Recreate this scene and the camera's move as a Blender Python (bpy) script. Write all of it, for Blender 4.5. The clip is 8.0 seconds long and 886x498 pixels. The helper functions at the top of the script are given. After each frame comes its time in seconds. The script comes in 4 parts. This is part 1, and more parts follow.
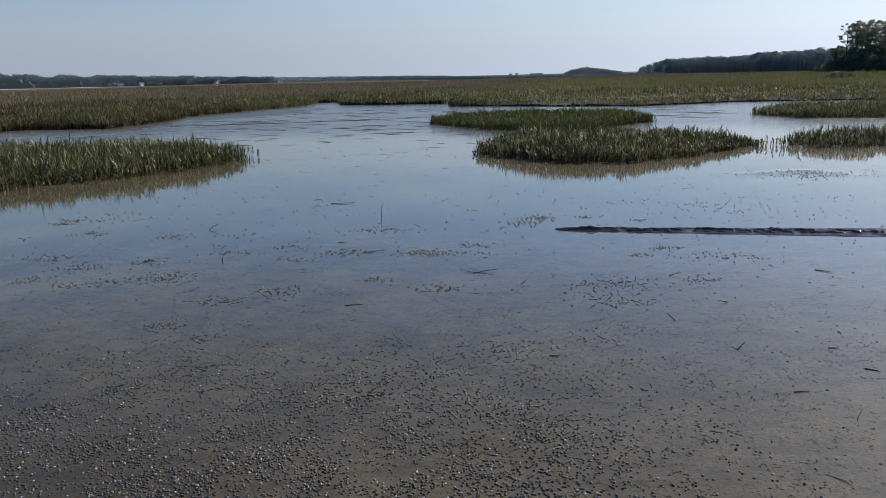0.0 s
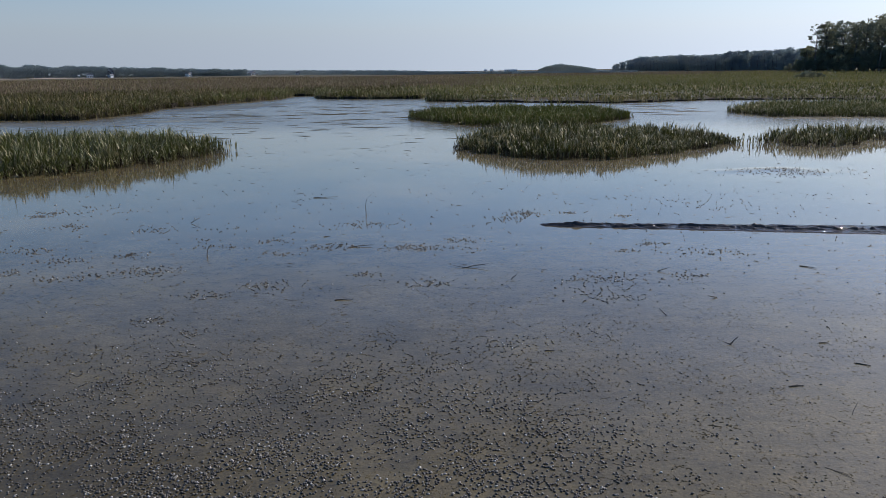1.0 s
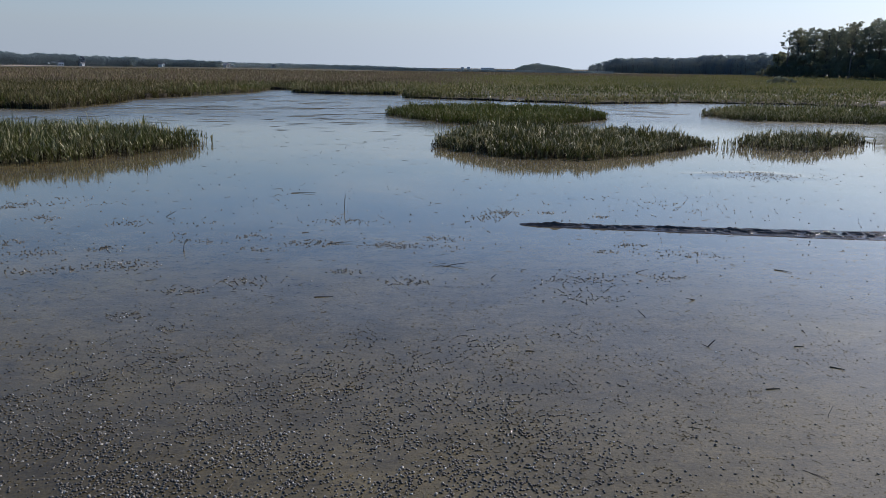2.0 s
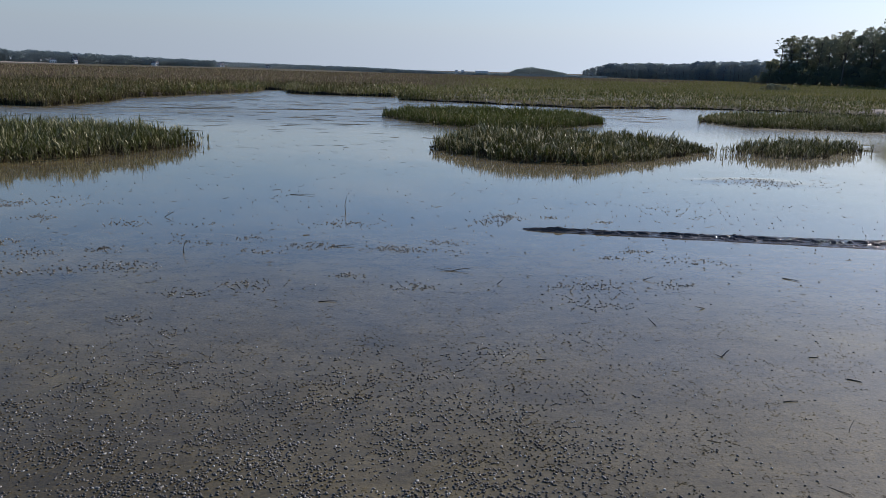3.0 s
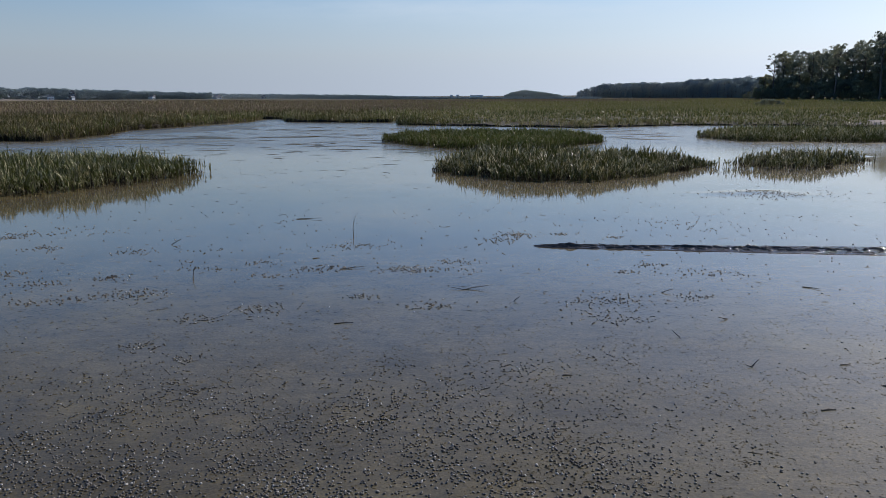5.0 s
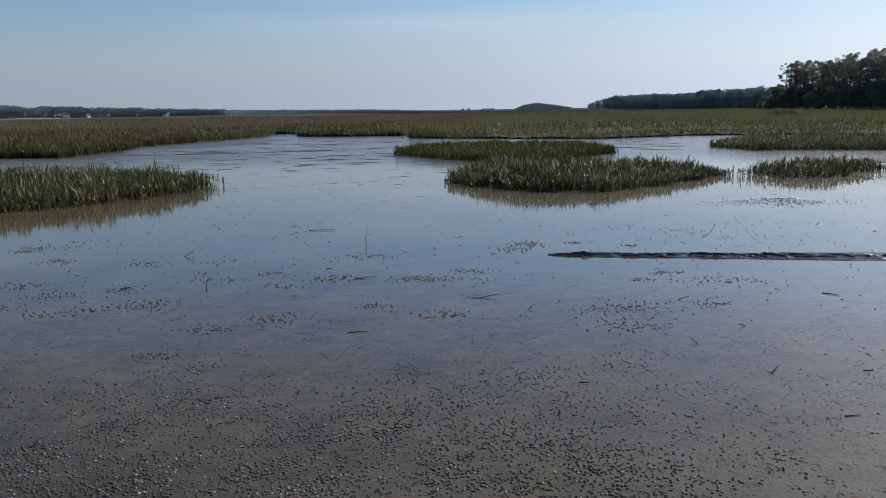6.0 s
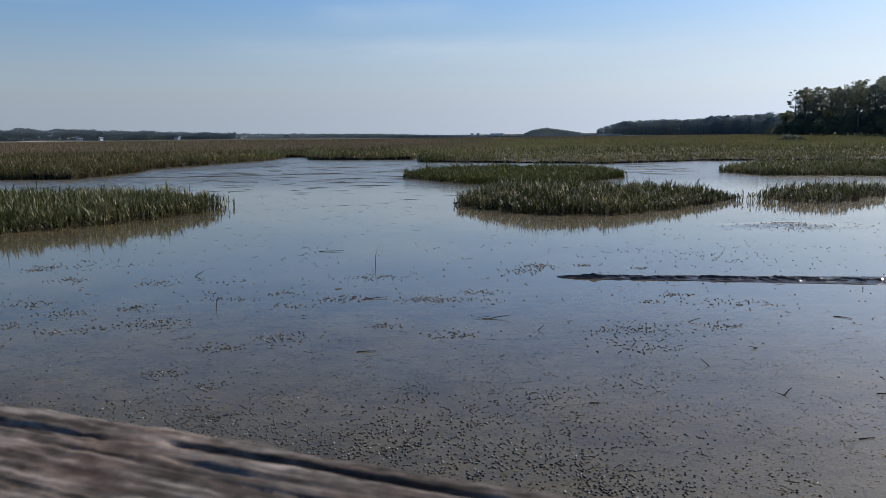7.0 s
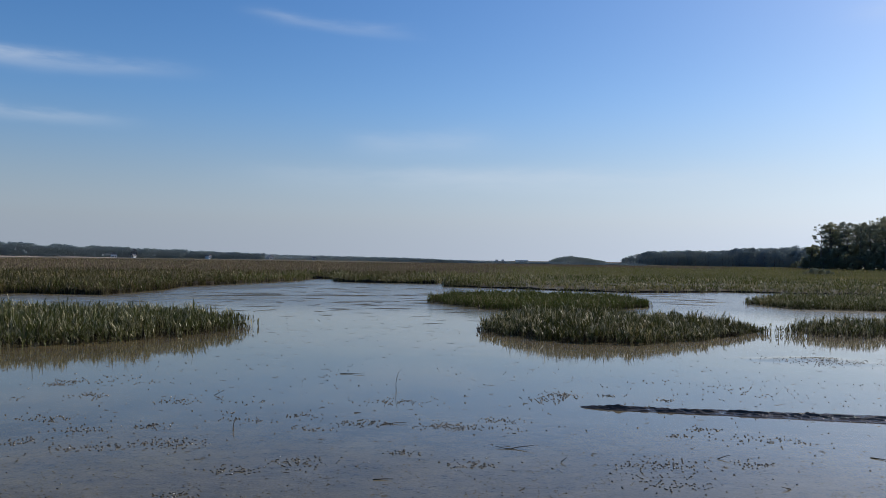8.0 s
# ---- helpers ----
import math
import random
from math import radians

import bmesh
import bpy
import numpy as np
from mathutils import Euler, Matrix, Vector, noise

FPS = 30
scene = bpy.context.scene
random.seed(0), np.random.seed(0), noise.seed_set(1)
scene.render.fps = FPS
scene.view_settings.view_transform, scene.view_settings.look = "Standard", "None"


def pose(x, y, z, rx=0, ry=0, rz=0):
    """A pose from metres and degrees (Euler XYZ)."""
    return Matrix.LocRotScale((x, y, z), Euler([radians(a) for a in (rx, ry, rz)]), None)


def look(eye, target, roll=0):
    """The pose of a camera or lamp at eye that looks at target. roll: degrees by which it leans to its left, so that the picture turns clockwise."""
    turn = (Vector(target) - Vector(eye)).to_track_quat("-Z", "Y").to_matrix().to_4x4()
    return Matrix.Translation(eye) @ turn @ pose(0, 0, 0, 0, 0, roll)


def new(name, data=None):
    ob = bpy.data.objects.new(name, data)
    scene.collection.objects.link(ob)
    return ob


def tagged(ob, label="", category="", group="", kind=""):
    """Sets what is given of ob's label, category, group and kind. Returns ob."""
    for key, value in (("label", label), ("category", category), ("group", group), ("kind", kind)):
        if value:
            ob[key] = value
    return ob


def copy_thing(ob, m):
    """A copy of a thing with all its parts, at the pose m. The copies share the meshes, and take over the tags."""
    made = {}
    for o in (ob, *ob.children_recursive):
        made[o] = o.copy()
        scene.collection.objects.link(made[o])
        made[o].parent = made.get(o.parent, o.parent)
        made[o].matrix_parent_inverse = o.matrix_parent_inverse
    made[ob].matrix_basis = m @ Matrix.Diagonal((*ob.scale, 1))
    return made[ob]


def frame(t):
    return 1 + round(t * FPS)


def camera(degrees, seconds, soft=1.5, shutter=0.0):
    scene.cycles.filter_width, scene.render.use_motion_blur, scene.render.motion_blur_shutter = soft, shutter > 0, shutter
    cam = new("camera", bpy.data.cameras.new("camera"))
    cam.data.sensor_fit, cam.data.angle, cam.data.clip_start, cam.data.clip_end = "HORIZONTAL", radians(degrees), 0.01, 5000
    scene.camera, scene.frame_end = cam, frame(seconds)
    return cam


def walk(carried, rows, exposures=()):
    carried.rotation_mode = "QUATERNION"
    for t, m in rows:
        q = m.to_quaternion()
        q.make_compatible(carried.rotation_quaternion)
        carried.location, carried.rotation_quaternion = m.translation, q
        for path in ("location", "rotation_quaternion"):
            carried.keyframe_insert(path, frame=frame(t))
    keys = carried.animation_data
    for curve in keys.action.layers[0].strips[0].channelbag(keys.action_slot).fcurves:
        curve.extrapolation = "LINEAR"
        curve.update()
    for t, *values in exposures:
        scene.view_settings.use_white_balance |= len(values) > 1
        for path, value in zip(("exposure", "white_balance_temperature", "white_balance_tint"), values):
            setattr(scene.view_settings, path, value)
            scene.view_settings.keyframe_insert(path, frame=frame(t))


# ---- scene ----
cam = camera(60.3, 8.0, soft=0.8)
PATH = [
    (0, (0.434, 0.164, 2.987), (0.295, 2.109, 2.545), -1.5),
    (0.5, (0.32, 0.195, 2.985), (0.21, 2.141, 2.537), -1.3),
    (1, (0.2, 0.197, 2.969), (0.129, 2.143, 2.514), -0.8),
    (1.5, (0.167, 0.175, 2.988), (0.139, 2.121, 2.525), -0.2),
    (3, (-0.092, 0.386, 2.975), (-0.074, 2.333, 2.519), 1.4),
    (3.5, (-0.169, 0.44, 2.966), (-0.141, 2.391, 2.524), 0.6),
    (4, (-0.243, 0.458, 2.958), (-0.206, 2.407, 2.513), 0.3),
    (4.5, (-0.275, 0.484, 2.918), (-0.24, 2.435, 2.48), 0.3),
    (5, (-0.298, 0.53, 2.852), (-0.28, 2.49, 2.458), -0.3),
    (6.5, (-0.316, 0.591, 2.74), (-0.341, 2.562, 2.399), -0.9),
    (7, (-0.328, 0.563, 2.719), (-0.364, 2.541, 2.422), -0.7),
    (7.5, (-0.325, 0.537, 2.727), (-0.381, 2.525, 2.515), -0.4),
    (8, (-0.313, 0.531, 2.723), (-0.412, 2.528, 2.751), 0.7),
]
cam.data.dof.use_dof, cam.data.dof.focus_distance, cam.data.dof.aperture_fstop = True, 9.0, 20.0
walk(cam, [(t, look(e, g, r)) for t, e, g, r in PATH],
     [(0, 0.06, 6300, 11.5), (3, 0.04, 6300, 11.5), (5, -0.02, 6300, 11.5), (6.5, -0.12, 6300, 11.5), (7, -0.10, 6300, 11.5), (8, -0.14, 6300, 11.5)])


# ---- light ----
SUN_AZ, SUN_EL = 52.0, 36.5
world = bpy.data.worlds.new("sky")
scene.world = world
world.use_nodes = True
wn, wl = world.node_tree.nodes, world.node_tree.links
wn.clear()
w_out, w_bg, w_sky = wn.new("ShaderNodeOutputWorld"), wn.new("ShaderNodeBackground"), wn.new("ShaderNodeTexSky")
w_sky.sky_type, w_sky.sun_disc = "NISHITA", False
w_sky.sun_elevation, w_sky.sun_rotation = radians(SUN_EL), radians(SUN_AZ)
w_sky.air_density, w_sky.dust_density, w_sky.ozone_density = 1.0, 0.8, 3.0
w_bg.inputs["Strength"].default_value = 0.112
# thin streaks of high cloud: bearing from and to, height at its middle, slope, half thickness, density
w_co, w_map, w_noise, w_ramp = (wn.new("ShaderNodeTexCoord"), wn.new("ShaderNodeMapping"), wn.new("ShaderNodeTexNoise"), wn.new("ShaderNodeValToRGB"))
w_map.inputs["Scale"].default_value = (5.0, 5.0, 26.0)
w_map.inputs["Rotation"].default_value = (0.03, 0.05, 0.4)
w_noise.inputs["Scale"].default_value, w_noise.inputs["Detail"].default_value, w_noise.inputs["Roughness"].default_value = 1.5, 5.0, 0.55
w_ramp.color_ramp.elements[0].position, w_ramp.color_ramp.elements[1].position = 0.30, 0.70
w_dir = wn.new("ShaderNodeSeparateXYZ")
wl.new(w_co.outputs["Generated"], w_dir.inputs["Vector"])


def sky_math(op, a, b=None, c=None):
    m = wn.new("ShaderNodeMath")
    m.operation = op
    for k, v in enumerate((a, b, c)):
        if v is None:
            continue
        if hasattr(v, "is_output"):
            wl.new(v, m.inputs[k])
        else:
            m.inputs[k].default_value = v
    return m.outputs[0]


def sky_step(v, lo, hi):
    m = wn.new("ShaderNodeMapRange")
    m.interpolation_type = "SMOOTHSTEP"
    m.inputs["From Min"].default_value, m.inputs["From Max"].default_value = lo, hi
    wl.new(v, m.inputs["Value"])
    return m.outputs["Result"]


w_az = sky_math("MULTIPLY", sky_math("ARCTAN2", w_dir.outputs["X"], w_dir.outputs["Y"]), 57.2958)
w_el = sky_math("MULTIPLY", sky_math("ARCSINE", w_dir.outputs["Z"]), 57.2958)
w_wisp = sky_math("MULTIPLY_ADD", w_noise.outputs["Fac"], 1.6, -0.8)
w_cloud = None
for az0, az1, high, slope, thick, dens in ((-48, -18, 12.8, 0.02, 0.55, 0.50), (-42, -23, 9.3, -0.02, 0.40, 0.34), (-24, 48, 5.8, 0.0, 1.0, 0.30), (-12, 4, 8.6, 0.03, 0.9, 0.20),
                                           (-19, -3, 16.9, -0.075, 0.40, 0.26), (23, 50, 16.8, 0.05, 0.8, 0.55), (-50, -10, 22.0, 0.05, 0.9, 0.3), (2, 40, 25.0, -0.04, 1.2, 0.3)):
    off = sky_math("SUBTRACT", w_az, (az0 + az1) / 2)
    line = sky_math("ADD", sky_math("MULTIPLY_ADD", off, slope, high), w_wisp)
    q = sky_math("DIVIDE", sky_math("SUBTRACT", w_el, line), thick)
    bell = sky_math("POWER", 2.71828, sky_math("MULTIPLY", sky_math("MULTIPLY", q, q), -1.0))
    ends = sky_math("MULTIPLY", sky_step(w_az, az0, az0 + 0.35 * (az1 - az0)), sky_step(w_az, az1, az1 - 0.45 * (az1 - az0)))
    one = sky_math("MULTIPLY", sky_math("MULTIPLY", bell, ends), dens)
    w_cloud = one if w_cloud is None else sky_math("MAXIMUM", w_cloud, one)
w_mix = wn.new("ShaderNodeMix")
w_mix.data_type = "RGBA"
w_mix.inputs["B"].default_value = (6.6, 7.1, 7.6, 1)
wl.new(w_co.outputs["Generated"], w_map.inputs["Vector"])
wl.new(w_map.outputs["Vector"], w_noise.inputs["Vector"])
wl.new(w_noise.outputs["Fac"], w_ramp.inputs["Fac"])
wl.new(sky_math("MULTIPLY", w_cloud, sky_math("MULTIPLY_ADD", w_ramp.outputs["Color"], 0.75, 0.25)), w_mix.inputs["Factor"])
# haze pales the sky towards the horizon, high sky is a clear blue
w_bw, w_tint, w_hz, w_sep, w_fac, w_sat = (wn.new("ShaderNodeRGBToBW"), wn.new("ShaderNodeMix"), wn.new("ShaderNodeMix"), wn.new("ShaderNodeSeparateXYZ"), wn.new("ShaderNodeMapRange"), wn.new("ShaderNodeHueSaturation"))
w_tint.data_type = w_hz.data_type = "RGBA"
w_tint.blend_type = "MULTIPLY"
w_tint.inputs["Factor"].default_value = 1.0
w_tint.inputs["B"].default_value = (0.655, 0.737, 0.905, 1)
w_sat.inputs["Saturation"].default_value, w_sat.inputs["Hue"].default_value, w_sat.inputs["Value"].default_value = 1.30, 0.505, 1.07
w_fac.inputs["From Min"].default_value, w_fac.inputs["From Max"].default_value = 0.0, 0.215
w_fac.inputs["To Min"].default_value, w_fac.inputs["To Max"].default_value = 0.86, 0.0
w_fac.interpolation_type = "SMOOTHSTEP"
wl.new(w_sky.outputs["Color"], w_bw.inputs["Color"])
wl.new(w_bw.outputs["Val"], w_tint.inputs["A"])
wl.new(w_sky.outputs["Color"], w_sat.inputs["Color"])
wl.new(w_sat.outputs["Color"], w_hz.inputs["A"])
wl.new(w_tint.outputs["Result"], w_hz.inputs["B"])
wl.new(w_co.outputs["Generated"], w_sep.inputs["Vector"])
wl.new(w_sep.outputs["Z"], w_fac.inputs["Value"])
w_max, w_com = wn.new("ShaderNodeMath"), wn.new("ShaderNodeCombineXYZ")
w_max.operation = "MAXIMUM"
w_max.inputs[1].default_value = 0.05
wl.new(w_sep.outputs["X"], w_com.inputs["X"])
wl.new(w_sep.outputs["Y"], w_com.inputs["Y"])
wl.new(w_sep.outputs["Z"], w_max.inputs[0])
wl.new(w_max.outputs[0], w_com.inputs["Z"])
wl.new(w_com.outputs["Vector"], w_sky.inputs["Vector"])
wl.new(w_fac.outputs["Result"], w_hz.inputs["Factor"])
wl.new(w_hz.outputs["Result"], w_mix.inputs["A"])
wl.new(w_mix.outputs["Result"], w_bg.inputs["Color"])
wl.new(w_bg.outputs["Background"], w_out.inputs["Surface"])

sun = new("sun", bpy.data.lights.new("sun", "SUN"))
sun.data.energy, sun.data.angle, sun.data.color = 4.7, radians(0.6), (1.0, 0.92, 0.80)
SUN_DIR = Vector((math.sin(radians(SUN_AZ)) * math.cos(radians(SUN_EL)), math.cos(radians(SUN_AZ)) * math.cos(radians(SUN_EL)), math.sin(radians(SUN_EL))))
sun.matrix_world = look(SUN_DIR * 200, (0, 0, 0))


# ---- materials ----
def material(name):
    m = bpy.data.materials.new(name)
    m.use_nodes = True
    return m, m.node_tree.nodes, m.node_tree.links, m.node_tree.nodes["Principled BSDF"]


def noise_node(n, l, scale, detail=4.0, rough=0.55, stretch=None, coord="Object"):
    co, tex = n.new("ShaderNodeTexCoord"), n.new("ShaderNodeTexNoise")
    tex.inputs["Scale"].default_value, tex.inputs["Detail"].default_value, tex.inputs["Roughness"].default_value = scale, detail, rough
    if stretch:
        mp = n.new("ShaderNodeMapping")
        mp.inputs["Scale"].default_value = stretch
        l.new(co.outputs[coord], mp.inputs["Vector"])
        l.new(mp.outputs["Vector"], tex.inputs["Vector"])
    else:
        l.new(co.outputs[coord], tex.inputs["Vector"])
    return tex.outputs["Fac"]


def ramp_node(n, l, src, stops):
    r = n.new("ShaderNodeValToRGB")
    e = r.color_ramp.elements
    while len(e) < len(stops):
        e.new(0.5)
    for el, (p, c) in zip(e, stops):
        el.position, el.color = p, (c if len(c) == 4 else (*c, 1)) if isinstance(c, tuple) else (c, c, c, 1)
    l.new(src, r.inputs["Fac"])
    return r.outputs["Color"]


def mix_node(n, l, fac, a, b, blend="MIX"):
    m = n.new("ShaderNodeMix")
    m.data_type, m.blend_type = "RGBA", blend
    for key, v in (("Factor", fac), ("A", a), ("B", b)):
        if hasattr(v, "is_output"):
            l.new(v, m.inputs[key])
        else:
            m.inputs[key].default_value = v if not isinstance(v, tuple) else (*v, 1)
    return m.outputs["Result"]


def bump_node(n, l, height, strength, distance, below=None):
    b = n.new("ShaderNodeBump")
    b.inputs["Strength"].default_value, b.inputs["Distance"].default_value = strength, distance
    l.new(height, b.inputs["Height"])
    if below is not None:
        l.new(below, b.inputs["Normal"])
    return b.outputs["Normal"]


def mud_material():
    """Silty mud under a film of still water; where it stands higher, the film runs off."""
    m, n, l, p = material("wet_mud")
    big = noise_node(n, l, 0.35, 5.0, 0.6)
    mid = noise_node(n, l, 2.2, 6.0, 0.65, (1.0, 1.6, 1.0))
    fine = noise_node(n, l, 34.0, 5.0, 0.65)
    base = ramp_node(n, l, big, [(0.3, (0.092, 0.074, 0.037)), (0.55, (0.124, 0.098, 0.046)), (0.75, (0.160, 0.127, 0.053))])
    stain = ramp_node(n, l, mid, [(0.32, (0.68, 0.68, 0.66)), (0.6, (1.0, 1.0, 1.0))])
    grain = ramp_node(n, l, fine, [(0.3, (0.62, 0.62, 0.62)), (0.68, (1.22, 1.20, 1.16))])
    c = mix_node(n, l, 1.0, base, stain, "MULTIPLY")
    c = mix_node(n, l, 1.0, c, grain, "MULTIPLY")
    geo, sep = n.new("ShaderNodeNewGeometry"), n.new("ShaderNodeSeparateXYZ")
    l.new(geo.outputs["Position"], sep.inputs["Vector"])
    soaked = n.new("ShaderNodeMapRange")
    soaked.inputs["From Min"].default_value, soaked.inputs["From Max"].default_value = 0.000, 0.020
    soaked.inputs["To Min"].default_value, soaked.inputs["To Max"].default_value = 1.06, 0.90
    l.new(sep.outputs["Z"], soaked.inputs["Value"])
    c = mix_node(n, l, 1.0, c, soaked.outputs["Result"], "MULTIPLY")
    fleck = noise_node(n, l, 9.0, 4.0, 0.6, (1.0, 1.3, 1.0))
    c = mix_node(n, l, 1.0, c, ramp_node(n, l, fleck, [(0.30, (1.3, 1.27, 1.2)), (0.40, (1.0, 1.0, 1.0)), (0.60, (1.0, 1.0, 1.0)), (0.68, (0.62, 0.62, 0.63))]), "MULTIPLY")
    # the mud is darker towards the left and the near side, in patches
    leftward = n.new("ShaderNodeMapRange")
    leftward.inputs["From Min"].default_value, leftward.inputs["From Max"].default_value = -0.6, -4.6
    l.new(sep.outputs["X"], leftward.inputs["Value"])
    patchy = n.new("ShaderNodeMath")
    patchy.operation = "MULTIPLY_ADD"
    l.new(noise_node(n, l, 0.8, 4.0, 0.6), patchy.inputs[0])
    patchy.inputs[1].default_value = 1.2
    near, left_near = n.new("ShaderNodeMapRange"), n.new("ShaderNodeMath")
    near.inputs["From Min"].default_value, near.inputs["From Max"].default_value = 8.0, 5.4
    l.new(sep.outputs["Y"], near.inputs["Value"])
    left_near.operation = "MULTIPLY"
    l.new(leftward.outputs["Result"], left_near.inputs[0])
    l.new(near.outputs["Result"], left_near.inputs[1])
    l.new(left_near.outputs[0], patchy.inputs[2])
    c = mix_node(n, l, 1.0, c, ramp_node(n, l, patchy.outputs[0], [(0.62, (1.0, 1.0, 1.0)), (1.0, (0.66, 0.65, 0.61))]), "MULTIPLY")
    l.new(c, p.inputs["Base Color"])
    p.inputs["Roughness"].default_value = 0.64
    p.inputs["IOR"].default_value = 1.40
    wet = n.new("ShaderNodeMapRange")
    l.new(sep.outputs["Z"], wet.inputs["Value"])
    wet.inputs["From Min"].default_value, wet.inputs["From Max"].default_value = 0.000, 0.040
    wet.inputs["To Min"].default_value, wet.inputs["To Max"].default_value = 0.94, 0.48
    # no film of water on the ground of the raised marsh
    drained, film = n.new("ShaderNodeMapRange"), n.new("ShaderNodeMath")
    drained.inputs["From Min"].default_value, drained.inputs["From Max"].default_value = 0.10, 0.22
    drained.inputs["To Min"].default_value, drained.inputs["To Max"].default_value = 1.0, 0.2
    l.new(sep.outputs["Z"], drained.inputs["Value"])
    film.operation = "MULTIPLY"
    l.new(wet.outputs["Result"], film.inputs[0])
    l.new(drained.outputs["Result"], film.inputs[1])
    l.new(film.outputs[0], p.inputs["Coat Weight"])
    p.inputs["Coat IOR"].default_value = 1.46
    dry = n.new("ShaderNodeMapRange")
    dry.inputs["From Min"].default_value, dry.inputs["From Max"].default_value = 0.06, 0.15
    dry.inputs["To Min"].default_value, dry.inputs["To Max"].default_value = 0.17, 0.04
    l.new(sep.outputs["Z"], dry.inputs["Value"])
    l.new(dry.outputs["Result"], p.inputs["Specular IOR Level"])
    # a light breeze ruffles the open creek
    breeze, rough = n.new("ShaderNodeMapRange"), n.new("ShaderNodeMath")
    breeze.inputs["From Min"].default_value, breeze.inputs["From Max"].default_value = 31.0, 46.0
    breeze.inputs["To Min"].default_value, breeze.inputs["To Max"].default_value = 0.0, 0.22
    l.new(sep.outputs["Y"], breeze.inputs["Value"])
    rough.operation = "ADD"
    l.new(breeze.outputs["Result"], rough.inputs[0])
    l.new(ramp_node(n, l, mid, [(0.4, 0.006), (0.75, 0.03)]), rough.inputs[1])
    l.new(rough.outputs[0], p.inputs["Coat Roughness"])
    b1 = bump_node(n, l, noise_node(n, l, 1.7, 5.0, 0.6, (0.8, 1.3, 1.0)), 0.010, 0.01)
    b2 = bump_node(n, l, noise_node(n, l, 24.0, 3.0, 0.6, (0.8, 1.2, 1.0)), 0.045, 0.006, b1)
    l.new(b2, p.inputs["Coat Normal"])
    lumps = bump_node(n, l, noise_node(n, l, 48.0, 2.0, 0.5, (0.7, 1.2, 1.0)), 0.30, 0.008)
    lumps = bump_node(n, l, fleck, 0.35, 0.02, lumps)
    l.new(bump_node(n, l, fine, 0.36, 0.010, lumps), p.inputs["Normal"])
    return m


def water_material():
    """Churned shallow water over silt."""
    m, n, l, p = material("churned_water")
    c = ramp_node(n, l, noise_node(n, l, 6.0, 4.0), [(0.3, (0.03, 0.026, 0.022)), (0.7, (0.06, 0.052, 0.044))])
    l.new(c, p.inputs["Base Color"])
    p.inputs["Roughness"].default_value = 0.07
    p.inputs["IOR"].default_value = 1.33
    l.new(bump_node(n, l, noise_node(n, l, 22.0, 2.0), 1.0, 0.020), p.inputs["Normal"])
    return m


def grass_material(name, low, mid, high, dry, share, gloss=0.28):
    """Blades: a random mix of fresh and dry ones, paler at the foot."""
    m, n, l, p = material(name)
    geo = n.new("ShaderNodeNewGeometry")
    fresh = ramp_node(n, l, geo.outputs["Random Per Island"], [(0.0, low), (0.5, mid), (1.0, high)])
    patch = noise_node(n, l, 0.45, 4.0)
    sel = n.new("ShaderNodeMath")
    sel.operation = "ADD"
    frac = n.new("ShaderNodeMath")
    frac.operation = "FRACT"
    mul = n.new("ShaderNodeMath")
    mul.operation = "MULTIPLY"
    mul.inputs[1].default_value = 17.3
    l.new(geo.outputs["Random Per Island"], mul.inputs[0])
    l.new(mul.outputs[0], frac.inputs[0])
    l.new(frac.outputs[0], sel.inputs[0])
    l.new(patch, sel.inputs[1])
    thr = 0.5 + (1.0 - share) * 0.9
    half = n.new("ShaderNodeMath")
    half.operation = "GREATER_THAN"
    half.inputs[1].default_value = thr
    l.new(sel.outputs[0], half.inputs[0])
    c = mix_node(n, l, half.outputs[0], fresh, dry)
    c = mix_node(n, l, 1.0, c, ramp_node(n, l, noise_node(n, l, 0.11, 5.0, 0.6, (0.35, 1.0, 1.0)), [(0.32, (0.66, 0.70, 0.66)), (0.52, (1.0, 1.0, 1.0)), (0.70, (1.32, 1.22, 1.15))]), "MULTIPLY")
    l.new(c, p.inputs["Base Color"])
    p.inputs["Roughness"].default_value = 0.42
    p.inputs["Specular IOR Level"].default_value = gloss
    tr, add, out = n.new("ShaderNodeBsdfTranslucent"), n.new("ShaderNodeMixShader"), n["Material Output"]
    add.inputs["Fac"].default_value = 0.22
    l.new(c, tr.inputs["Color"])
    l.new(p.outputs["BSDF"], add.inputs[1])
    l.new(tr.outputs["BSDF"], add.inputs[2])
    l.new(add.outputs["Shader"], out.inputs["Surface"])
    return m


